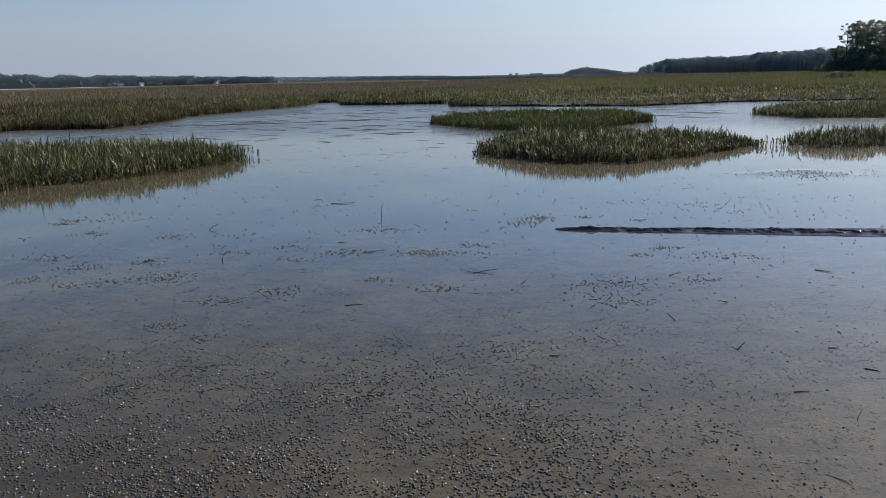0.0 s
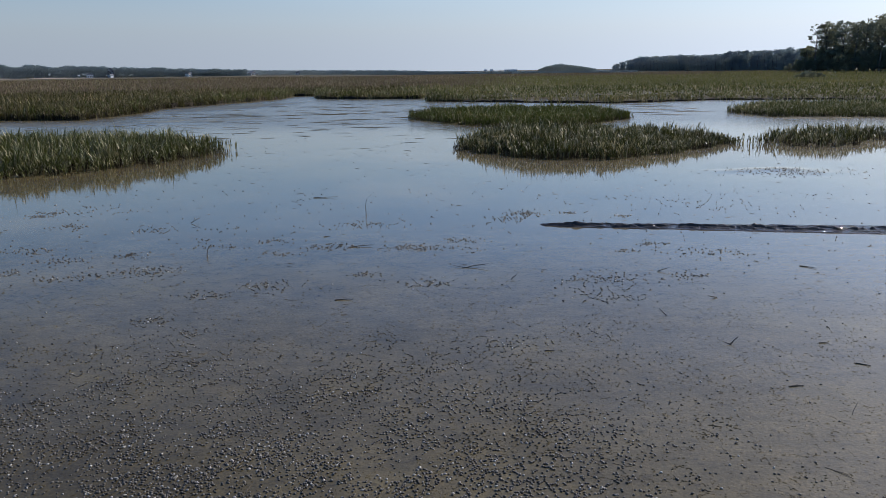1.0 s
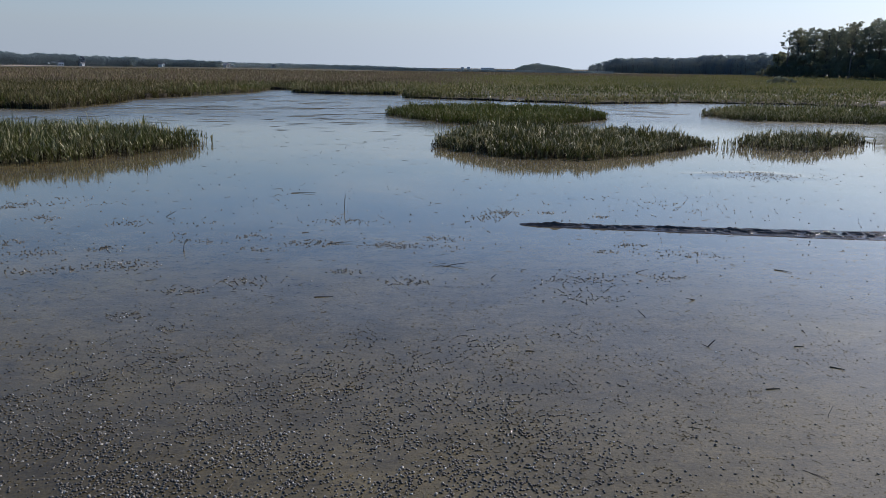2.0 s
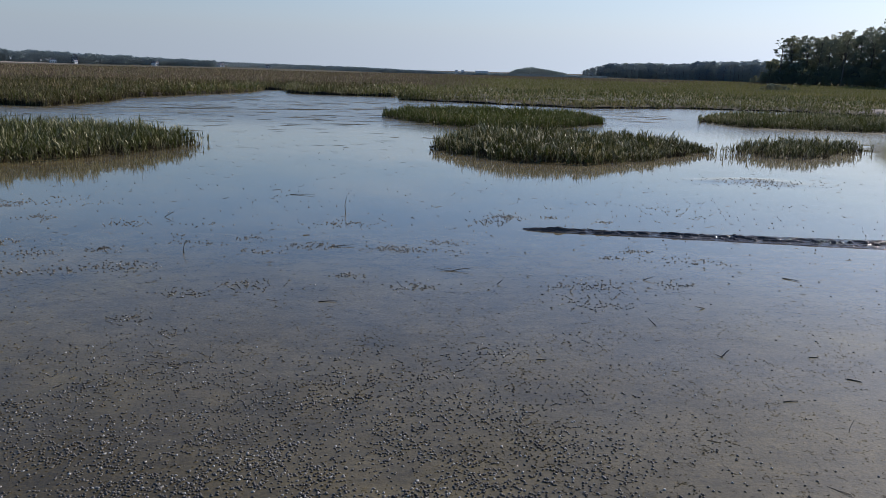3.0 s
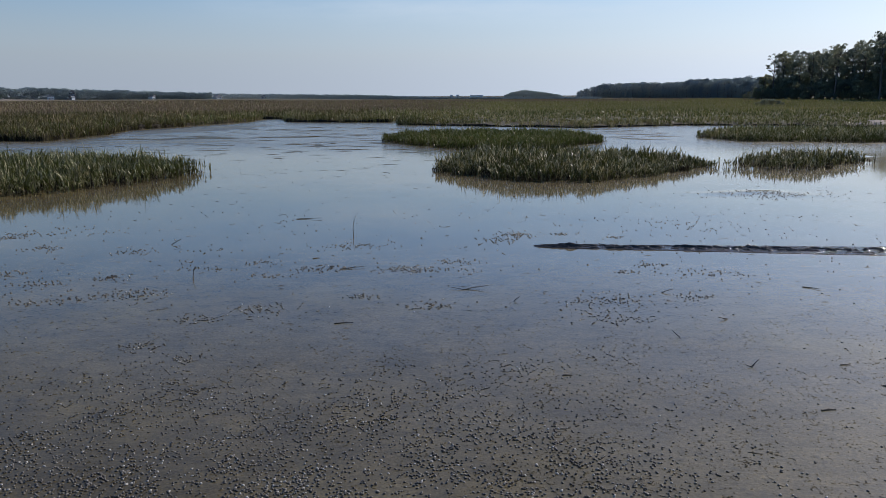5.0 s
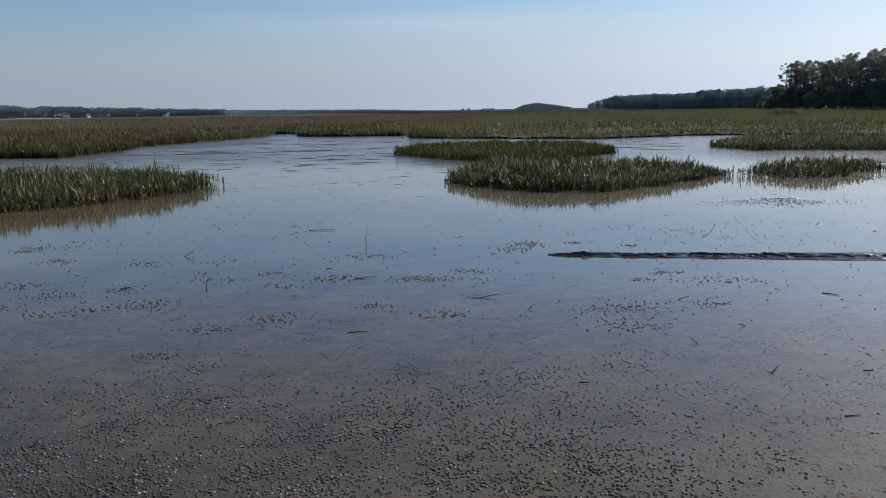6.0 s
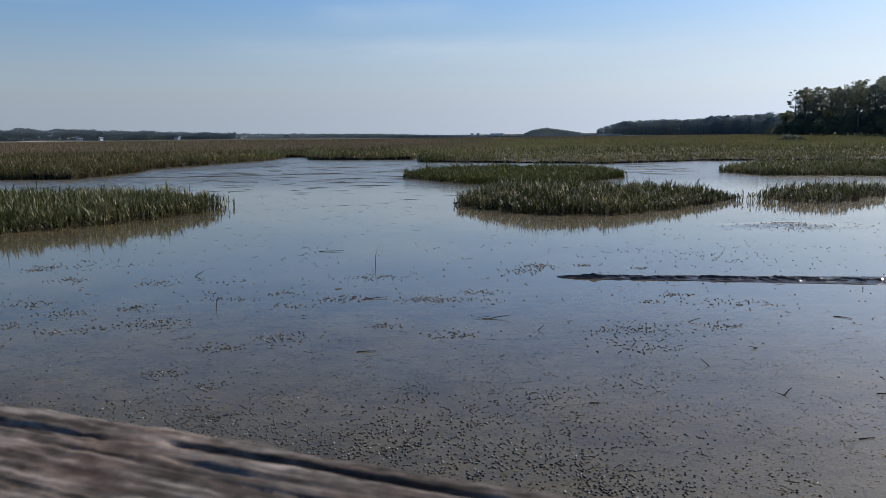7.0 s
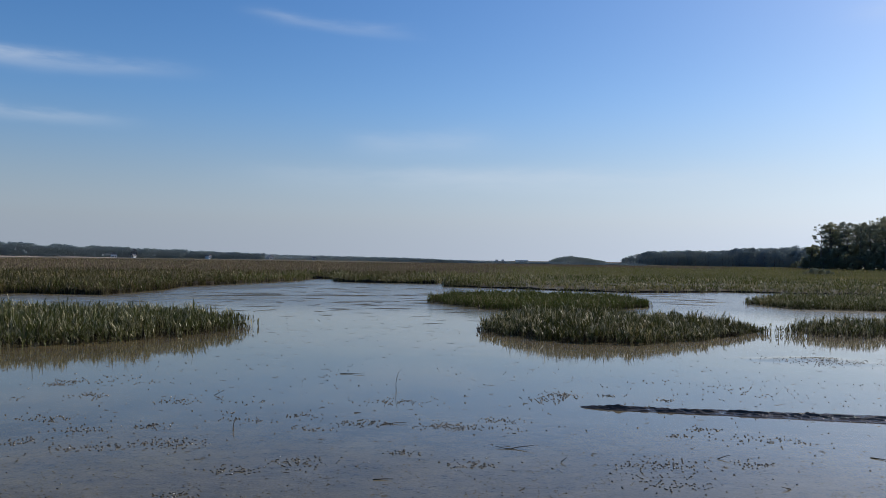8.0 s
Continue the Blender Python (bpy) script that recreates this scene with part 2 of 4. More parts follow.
def leaf_material(name, dark, light, gloss=0.15):
    m, n, l, p = material(name)
    geo, info = n.new("ShaderNodeNewGeometry"), n.new("ShaderNodeObjectInfo")
    c = ramp_node(n, l, geo.outputs["Random Per Island"], [(0.0, dark), (1.0, light)])
    tint = ramp_node(n, l, info.outputs["Random"], [(0.0, (0.75, 0.80, 0.85)), (1.0, (1.2, 1.12, 0.95))])
    c = mix_node(n, l, 1.0, c, tint, "MULTIPLY")
    l.new(c, p.inputs["Base Color"])
    p.inputs["Roughness"].default_value = 0.6
    p.inputs["Specular IOR Level"].default_value = gloss
    # leaves turn their faces up to the light
    turn, lift = n.new("ShaderNodeVectorMath"), n.new("ShaderNodeVectorMath")
    turn.operation, lift.operation = "MULTIPLY_ADD", "NORMALIZE"
    turn.inputs[1].default_value, turn.inputs[2].default_value = (0.45, 0.45, 0.45), (0.0, 0.0, 0.7)
    l.new(geo.outputs["Normal"], turn.inputs[0])
    l.new(turn.outputs[0], lift.inputs[0])
    l.new(lift.outputs[0], p.inputs["Normal"])
    tr, add, out = n.new("ShaderNodeBsdfTranslucent"), n.new("ShaderNodeMixShader"), n["Material Output"]
    add.inputs["Fac"].default_value = 0.6
    l.new(c, tr.inputs["Color"])
    l.new(lift.outputs[0], tr.inputs["Normal"])
    l.new(p.outputs["BSDF"], add.inputs[1])
    l.new(tr.outputs["BSDF"], add.inputs[2])
    l.new(add.outputs["Shader"], out.inputs["Surface"])
    return m


def bark_material():
    m, n, l, p = material("bark")
    c = ramp_node(n, l, noise_node(n, l, 3.0, 5.0, 0.6, (1, 1, 0.2)), [(0.3, (0.08, 0.07, 0.06)), (0.7, (0.19, 0.17, 0.15))])
    l.new(c, p.inputs["Base Color"])
    p.inputs["Roughness"].default_value = 0.9
    return m


def rail_material():
    """Silvered, checked timber."""
    m, n, l, p = material("weathered_timber")
    g1 = noise_node(n, l, 14.0, 6.0, 0.62, (0.30, 8.5, 8.5))
    g2 = noise_node(n, l, 140.0, 4.0, 0.6, (0.10, 1.6, 1.6))
    blot = noise_node(n, l, 80.0, 4.0, 0.6, (0.25, 1.3, 1.3))
    c = ramp_node(n, l, g1, [(0.32, (0.028, 0.023, 0.019)), (0.43, (0.092, 0.080, 0.068)), (0.55, (0.205, 0.182, 0.160)), (0.70, (0.112, 0.096, 0.081))])
    c = mix_node(n, l, 1.0, c, ramp_node(n, l, g2, [(0.34, (0.50, 0.49, 0.47)), (0.64, (1.25, 1.23, 1.20))]), "MULTIPLY")
    c = mix_node(n, l, ramp_node(n, l, blot, [(0.46, 0.0), (0.60, 0.85)]), c, (0.026, 0.021, 0.017))
    c = mix_node(n, l, ramp_node(n, l, noise_node(n, l, 7.0, 4.0), [(0.5, 0.0), (0.8, 0.35)]), c, (0.17, 0.105, 0.07))
    mottle = noise_node(n, l, 70.0, 5.0, 0.7, (0.8, 1.1, 1.1))
    c = mix_node(n, l, 1.0, c, ramp_node(n, l, mottle, [(0.36, (0.66, 0.64, 0.62)), (0.50, (1.15, 1.15, 1.15)), (0.64, (1.75, 1.72, 1.72))]), "MULTIPLY")
    l.new(c, p.inputs["Base Color"])
    p.inputs["Roughness"].default_value = 0.9
    p.inputs["Specular IOR Level"].default_value = 0.15
    b = bump_node(n, l, g1, 0.3, 0.003)
    b = bump_node(n, l, blot, 0.3, 0.002, b)
    l.new(bump_node(n, l, g2, 0.4, 0.001, b), p.inputs["Normal"])
    return m


def plain_material(name, a, b, rough=0.8, scale=8.0, stretch=None):
    m, n, l, p = material(name)
    l.new(ramp_node(n, l, noise_node(n, l, scale, 5.0, 0.6, stretch), [(0.3, a), (0.7, b)]), p.inputs["Base Color"])
    p.inputs["Roughness"].default_value = rough
    return m


def shell_material():
    m, n, l, p = material("wet_shell")
    geo = n.new("ShaderNodeNewGeometry")
    c = ramp_node(n, l, geo.outputs["Random Per Island"], [(0.0, (0.042, 0.037, 0.030)), (0.55, (0.070, 0.062, 0.052)), (0.90, (0.13, 0.118, 0.100)), (1.0, (0.40, 0.375, 0.335))])
    l.new(c, p.inputs["Base Color"])
    p.inputs["Roughness"].default_value = 0.45
    p.inputs["IOR"].default_value = 1.35
    return m


MUD, CHURN, RAIL, BARK, SHELL = mud_material(), water_material(), rail_material(), bark_material(), shell_material()
GRASS = grass_material("cordgrass", (0.036, 0.043, 0.009), (0.060, 0.067, 0.014), (0.100, 0.100, 0.028), (0.34, 0.30, 0.16), 0.11, 0.26)
GRASS_DARK = grass_material("dark_cordgrass", (0.056, 0.064, 0.014), (0.084, 0.092, 0.021), (0.120, 0.125, 0.038), (0.32, 0.29, 0.16), 0.15, 0.22)
GRASS_DENSE = grass_material("fresh_cordgrass", (0.056, 0.069, 0.014), (0.082, 0.099, 0.021), (0.118, 0.131, 0.035), (0.24, 0.21, 0.10), 0.05, 0.06)
GRASS_MIXED = grass_material("mixed_cordgrass", (0.072, 0.080, 0.020), (0.115, 0.122, 0.033), (0.185, 0.180, 0.062), (0.34, 0.29, 0.16), 0.20, 0.10)
GRASS_BANK = grass_material("bank_cordgrass", (0.064, 0.060, 0.020), (0.094, 0.086, 0.030), (0.138, 0.122, 0.052), (0.21, 0.17, 0.10), 0.16, 0.05)
GRASS_GREEN = grass_material("green_sward", (0.152, 0.152, 0.045), (0.180, 0.177, 0.056), (0.212, 0.202, 0.076), (0.26, 0.225, 0.12), 0.22, 0.05)
# short stems added at grass feet; their dark colour stands in for shade
FOOT_SHADE = grass_material("foot_shade_stems", (0.018, 0.014, 0.009), (0.032, 0.026, 0.016), (0.055, 0.045, 0.028), (0.10, 0.085, 0.055), 0.06, 0.05)
GRASS_FAR = grass_material("brown_sward", (0.160, 0.138, 0.068), (0.196, 0.164, 0.083), (0.230, 0.188, 0.103), (0.19, 0.138, 0.098), 0.45, 0.06)
STRAW = grass_material("straw", (0.17, 0.15, 0.07), (0.28, 0.25, 0.125), (0.42, 0.38, 0.21), (0.09, 0.08, 0.045), 0.25)
# leaf colours raised well above real foliage to stand in for haze
LEAF = leaf_material("hazy_oak_leaves", (0.27, 0.305, 0.225), (0.44, 0.455, 0.33), 0.04)
# far leaves: pale blue of the distance haze is put into the colour
LEAF_HAZED = leaf_material("hazed_pine_leaves", (0.33, 0.41, 0.46), (0.37, 0.45, 0.50), 0.0)
TWIG = plain_material("dead_reed", (0.026, 0.021, 0.016), (0.10, 0.082, 0.06), 0.7, 20.0)
PEAT = plain_material("wet_peat", (0.016, 0.013, 0.010), (0.050, 0.041, 0.030), 0.75, 6.0)
PEAT.node_tree.nodes["Principled BSDF"].inputs["Specular IOR Level"].default_value = 0.08
SAND = plain_material("pale_sand", (0.25, 0.20, 0.16), (0.38, 0.31, 0.25), 0.9, 2.0)
PAINT = plain_material("white_paint", (0.70, 0.70, 0.68), (0.82, 0.82, 0.80), 0.6, 1.0)
ROOF = plain_material("grey_shingle", (0.16, 0.16, 0.17), (0.28, 0.28, 0.29), 0.85, 2.0)
GLASS = plain_material("dark_pane", (0.03, 0.035, 0.04), (0.05, 0.055, 0.06), 0.08, 1.0)
STEEL = plain_material("mast_steel", (0.22, 0.22, 0.23), (0.34, 0.34, 0.35), 0.5, 2.0)


# ---- helpers for building ----
def mesh_from(name, verts, faces_flat, sizes, mat, smooth=False, second=None, pick=None):
    """A mesh from arrays: points, all corner indices in a row, and the corners of each face."""
    me = bpy.data.meshes.new(name)
    me.vertices.add(len(verts))
    me.vertices.foreach_set("co", np.asarray(verts, np.float32).ravel())
    me.loops.add(len(faces_flat))
    me.loops.foreach_set("vertex_index", np.asarray(faces_flat, np.int32))
    me.polygons.add(len(sizes))
    starts = np.concatenate(([0], np.cumsum(sizes)[:-1])).astype(np.int32)
    me.polygons.foreach_set("loop_start", starts)
    me.polygons.foreach_set("loop_total", np.asarray(sizes, np.int32))
    me.update(calc_edges=True)
    if smooth:
        me.polygons.foreach_set("use_smooth", np.ones(len(sizes), bool))
    me.materials.append(mat)
    if second is not None:
        me.materials.append(second)
        me.polygons.foreach_set("material_index", np.asarray(pick, np.int32))
    return me


def part(name, bm, mat, parent, label=""):
    me = bpy.data.meshes.new(name)
    bm.to_mesh(me)
    bm.free()
    me.materials.append(mat)
    ob = new(name, me)
    ob.parent = parent
    return tagged(ob, label)


def box(bm, lo, hi, bevel=0.0):
    r = bmesh.ops.create_cube(bm, size=1.0)
    for v in r["verts"]:
        v.co = Vector([(a + b) / 2 + c * (b - a) for a, b, c in zip(lo, hi, v.co)])
    if bevel:
        es = list({e for v in r["verts"] for e in v.link_edges})
        bmesh.ops.bevel(bm, geom=es, offset=bevel, segments=2, affect="EDGES", profile=0.5)
    return bm


def inside(poly, x, y):
    """Which of the points lie within the outline."""
    res = np.zeros(x.shape, bool)
    n = len(poly)
    for i in range(n):
        (x0, y0), (x1, y1) = poly[i], poly[(i + 1) % n]
        if y0 == y1:
            continue
        cross = ((y0 > y) != (y1 > y)) & (x < (x1 - x0) * (y - y0) / (y1 - y0) + x0)
        res ^= cross
    return res


def edge_distance(poly, x, y):
    d = np.full(x.shape, 1e9)
    n = len(poly)
    for i in range(n):
        (x0, y0), (x1, y1) = poly[i], poly[(i + 1) % n]
        vx, vy = x1 - x0, y1 - y0
        t = np.clip(((x - x0) * vx + (y - y0) * vy) / (vx * vx + vy * vy), 0, 1)
        d = np.minimum(d, np.hypot(x - x0 - t * vx, y - y0 - t * vy))
    return d


def waves(x, y, seed, size):
    """A smooth field between about -1 and 1, with bumps of that size."""
    r = np.random.RandomState(seed)
    f = np.zeros(x.shape)
    for k in range(7):
        a, ph = r.uniform(0, 2 * np.pi), r.uniform(0, 2 * np.pi)
        s = 2 * np.pi / size * r.uniform(0.6, 1.7)
        f += np.sin((x * np.cos(a) + y * np.sin(a)) * s + ph)
    return f / 3.5


# ---- plan of the marsh ----
MARSH = [(-420, 20), (-60, 38), (-33.9, 51.6), (-32.1, 53.3), (-26.5, 52.4), (-26.0, 60.7), (-27.6, 68.5), (-25.2, 77), (-22.0, 89), (-22.5, 100), (-19.6, 101),
         (-17.4, 89.8), (-13.2, 87.2), (-5.2, 86.0), (-5.6, 97), (-2, 97), (-4.0, 78.2), (6.8, 71.6), (13.0, 68.5), (22.6, 72.9), (32.4, 70.6),
         (36.6, 65.4), (60, 60), (420, 30), (4800, 30), (4800, 4800), (-4800, 4800), (-4800, 20)]
PATCH_A = [(-24, 16.6), (-16, 19.6), (-14.4, 21.0), (-12.9, 22.3), (-11.7, 23.4), (-10.5, 24.9), (-9.5, 27.4), (-9.1, 29.8), (-10.6, 31.6), (-14.5, 32.6), (-19, 32.6), (-26, 31)]
PATCH_E = [(-0.4, 29.6), (0.9, 27.9), (2.6, 26.1), (4.8, 25.6), (7.0, 27.2), (9.8, 30.0), (11.0, 30.7), (10.9, 32.6), (8, 34.6), (4, 34.6), (0.3, 33.4)]
PATCH_E2 = [(11.4, 30.6), (12.3, 29.4), (13.9, 29.0), (16.5, 31.0), (18.4, 32.9), (18.6, 34.8), (15.6, 34.4), (12.6, 33.4)]
PATCH_D = [(-3.8, 49.3), (-0.7, 44.2), (2.3, 40.5), (6, 41.5), (10.4, 48.0), (9.4, 53.5), (3, 56), (-2.4, 54)]
PATCH_G = [(17.2, 52.5), (18.3, 47.4), (19.6, 46.4), (23.0, 45.9), (25.9, 44.5), (32, 42.5), (40, 40), (44, 50), (32, 56), (22, 58)]
CLEARINGS = ((12, 72.5, 1.6, 0.9), (17, 74, 2.2, 0.8), (21, 77, 2.6, 1.2), (26, 74, 2.0, 0.9), (29, 79, 2.4, 1.0), (5, 76.5, 1.8, 1.0), (33, 74, 2.0, 1.2), (23, 86, 4.0, 1.4), (1, 80, 1.5, 1.2), (30, 90, 4.0, 1.5), (15, 84, 5.0, 2.0), (38, 69, 4.5, 3.0), (4, 84, 3.0, 1.6))
BARS = ((-21.0, 69.0, 11.0, 3.0, 1.22, 0.06), (-30, 47.0, 9.0, 2.4, 0.0, 0.06), (-18.0, 50, 7.5, 2.4, 0.25, 0.03), (-14, 81, 3.5, 1.2, 0.0, 0.03), (12.5, 58.5, 3.5, 2.0, 0.2, 0.03), (19.0, 36.5, 1.2, 0.5, -0.3, 0.05), (9.2, 22.5, 1.5, 0.6, -0.1, 0.024), (20.0, 46.0, 3.0, 0.9, -0.15, 0.05), (27.5, 43.6, 6.0, 0.9, -0.28, 0.05), (4.4, 40.6, 3.5, 0.8, 0.15, 0.03))
POOLS = ((10.0, 74.6, 6.5, 3.0), (3.0, 81.0, 3.0, 2.0))
PATCHES = (PATCH_A, PATCH_E, PATCH_E2, PATCH_D, PATCH_G)


def ground_height(x, y):
    near = np.exp(-(np.hypot(x, y - 8) / 60.0) ** 2)
    z = near * (0.0010 * waves(x, y, 3, 1.7) + 0.0014 * waves(x, y, 4, 5.0)) - 0.002 * near
    # the flat rises gently out of the water towards the boardwalk
    z = z + 0.034 * np.clip((14.4 - 0.30 * np.clip(x, -9, 9) - y) / 9.5, 0, 1) * (1 + 0.20 * waves(x, y, 5, 2.6) + 0.07 * waves(x, y, 7, 0.8))
    m = inside(MARSH, x, y)
    d = edge_distance(MARSH, x, y)
    z += np.where(m, 0.26 * np.clip((d - 0.3) / 0.4, 0, 1) + 0.02 * waves(x, y, 6, 9.0) * np.clip(d / 3, 0, 1), 0)
    for cx, cy, sx, sy in POOLS:
        z = z - np.minimum(0.25, np.clip(z, 0, 1)) * np.clip(2.5 * (1 - ((x - cx) / sx) ** 2 - ((y - cy) / sy) ** 2 + 0.5 * waves(x, y, 18, 2.0)), 0, 1)
    for cx, cy, sx, sy, turn, high in BARS:
        u, w = (x - cx) * math.cos(turn) + (y - cy) * math.sin(turn), (y - cy) * math.cos(turn) - (x - cx) * math.sin(turn)
        q = 1 - (u / sx) ** 2 - (w / sy) ** 2 + 0.8 * waves(x, y * 2.2, 17, 2.0)
        z = z + high * np.clip(q, 0, 1)
    for q in PATCHES:
        m = inside(q, x, y)
        d = edge_distance(q, x, y)
        z += np.where(m, 0.002 + 0.045 * np.clip(d, 0, 1), 0.002 * np.clip(1 - d / 0.5, 0, 1))
    return z


def build_ground():
    out = 60.0 * 1.075 ** np.arange(1, 62)
    mid = np.linspace(-60, 60, 241)
    xs = np.concatenate([-out[::-1], mid, out])
    ys = np.concatenate([-(out[::-5] - 60), np.linspace(0, 36, 121), np.linspace(36, 105, 140)[1:], 45 + out[1:]])
    gx, gy = np.meshgrid(xs, ys)
    z = ground_height(gx.ravel(), gy.ravel())
    v = np.stack([gx.ravel(), gy.ravel(), z], 1)
    nx, ny = len(xs), len(ys)
    i, j = np.meshgrid(np.arange(nx - 1), np.arange(ny - 1))
    k = (j * nx + i).ravel()
    f = np.stack([k, k + 1, k + nx + 1, k + nx], 1).ravel()
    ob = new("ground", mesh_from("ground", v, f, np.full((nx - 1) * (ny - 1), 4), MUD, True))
    return tagged(ob, "brown tidal mud flat shining under a film of water", "mud flat", "", "structure")


build_ground()


def build_wake():
    """Low disturbed ripples where the shallow water has been stirred: short broken crests that fan out."""
    n, w = 1300, 50
    s, c = np.meshgrid(np.linspace(0, 1, n), np.linspace(-1, 1, w))
    x = 1.5 + 14.5 * s
    yc = 14.95 - 0.13 * (x - 1.7) + 0.0025 * (x - 1.7) ** 2 + 0.03 * waves(x, x * 0, 22, 1.9)
    half = 0.14 + 0.36 * np.clip(s * 1.8, 0, 1) ** 0.8
    y = yc + c * half
    env = (1 - np.abs(c) ** 2.5) * np.clip(s * 30, 0, 1) * np.clip((1 - s) * 8, 0, 1)
    z = np.zeros(x.shape)
    for k in range(9):
        line = -0.8 + 0.2 * k + 0.16 * waves(x, x * 0, 70 + k, 1.1) + 0.07 * waves(x, x * 0, 80 + k, 0.4)
        broken = np.clip(0.55 + 0.8 * waves(x, x * 0, 125 + k, 0.9) + 0.6 * waves(x, x * 0, 135 + k, 0.25), 0, 1.3)
        z += (0.040 - 0.005 * abs(k - 4)) * broken * np.exp(-((c - line) / 0.055) ** 2)
    chop = np.clip(0.45 + 0.8 * waves(x, y * 0, 27, 1.6), 0.1, 1)
    z = z + chop * (0.007 * waves(x * 0.6, y, 21, 0.13) + 0.006 * waves(x, y, 24, 0.085))
    z = 0.006 + (z + 0.003) * env - 0.03 * (1 - np.clip(env * 4, 0, 1))
    v = np.stack([x.ravel(), y.ravel(), z.ravel()], 1)
    i, j = np.meshgrid(np.arange(n - 1), np.arange(w - 1))
    k = (j * n + i).ravel()
    f = np.stack([k, k + 1, k + n + 1, k + n], 1).ravel()
    ob = new("water", mesh_from("water", v, f, np.full((n - 1) * (w - 1), 4), CHURN, True))
    tagged(ob, "long narrow trail of stirred rippling water across the mud", "water", "", "structure")


build_wake()


def build_mud_ridges():
    """Low ripples of mud that stand just clear of the water in the creek."""
    r = np.random.RandomState(19)
    x, y = r.uniform(-27, 1, 210), 42 + 32 * r.uniform(0, 1, 210)
    x, y = np.concatenate([x, r.uniform(12, 17, 26)]), np.concatenate([y, r.uniform(50, 66, 26)])
    t = r.uniform(0, 1, 60)
    x, y = np.concatenate([x, -23 + 20 * t]), np.concatenate([y, 53.5 + 5.5 * t ** 2 + r.normal(0, 0.12, 60)])
    x, y = np.concatenate([x, r.uniform(-8, 8, 50), r.uniform(-34, -6, 110)]), np.concatenate([y, r.uniform(24, 46, 50), r.uniform(33, 49, 110)])
    ok = ~inside(MARSH, x, y)
    for q in PATCHES:
        ok &= ~inside(q, x, y)
    x, y = x[ok], y[ok]
    n = len(x)
    far = np.clip((y - 22) / 30, 0.16, 1)
    ln, wd, ht = r.uniform(0.2, 1.9, n) ** 1.3 * far, r.uniform(0.025, 0.06, n) * far, r.uniform(0.012, 0.032, n) * far
    turn = r.normal(0.10, 0.09, n)
    rings, sides = 7, 9
    u = np.linspace(0, 1, rings) ** 0.7
    a = np.linspace(0, 2 * np.pi, sides, endpoint=False)
    v = np.empty((n, rings * sides, 3))
    for i in range(rings):
        for k in range(sides):
            wob = 1 + 0.25 * np.sin(k * 2.1 + x * 3) * np.sin(i + y)
            px, py = u[i] * np.cos(a[k]) * ln * wob, u[i] * np.sin(a[k]) * wd * wob
            v[:, i * sides + k, 0] = x + px * np.cos(turn) - py * np.sin(turn)
            v[:, i * sides + k, 1] = y + px * np.sin(turn) + py * np.cos(turn)
            v[:, i * sides + k, 2] = ht * (1 - u[i] ** 2) - 0.012 * u[i]
    f = []
    for i in range(rings - 1):
        for k in range(sides):
            p, q = i * sides + k, i * sides + (k + 1) % sides
            f += [p, p + sides, q + sides, q]
    f = (np.arange(n)[:, None] * rings * sides + np.array(f)).ravel()
    ob = new("mud_ridges", mesh_from("mud_ridges", v.reshape(-1, 3), f, np.full(n * (rings - 1) * sides, 4), MUD, True))
    tagged(ob, "low dark ripples of mud breaking the shallow creek water", "mud", "", "stuff")


build_mud_ridges()


def build_bank(first, last, high, seed):
    """The dark cut edge of the marsh, leaning out a little over the water."""
    pts = []
    for (x0, y0), (x1, y1) in zip(MARSH[first:last], MARSH[first + 1:last + 1]):
        k = max(2, int(math.hypot(x1 - x0, y1 - y0) / 0.3))
        nx, ny = (y1 - y0), -(x1 - x0)
        ln = math.hypot(nx, ny)
        pts += [(x0 + (x1 - x0) * i / k, y0 + (y1 - y0) * i / k, nx / ln, ny / ln) for i in range(k)]
    q = np.array(pts)
    x, y, nx, ny = q.T
    wob = 0.12 * waves(x, y, seed, 1.6) + 0.06 * waves(x, y, seed + 1, 0.5)
    rows = ((-0.06, 0.10), (0.35, -0.06), (0.8, 0.04), (1.0, -0.08), (0.95, -0.8))
    v = np.concatenate([np.stack([x + nx * (o + wob), y + ny * (o + wob), high * h * (1 + 0.35 * waves(x, y, seed + 2, 1.2) + 0.35 * waves(x, y, seed + 3, 4.0)) + 0 * x], 1) for h, o in rows])
    n = len(q)
    e = np.arange(n - 1)
    f = np.concatenate([np.stack([e + r * n, e + 1 + r * n, e + 1 + (r + 1) * n, e + (r + 1) * n], 1) for r in range(len(rows) - 1)])
    ob = new("bank", mesh_from("bank", v, f.ravel(), np.full(len(f), 4), PEAT, True))
    tagged(ob, "dark undercut peat edge of the marsh along the creek", "bank", "", "structure")


build_bank(1, 7, 0.30, 201)
build_bank(7, 15, 0.27, 202)
build_bank(16, 23, 0.15, 203)


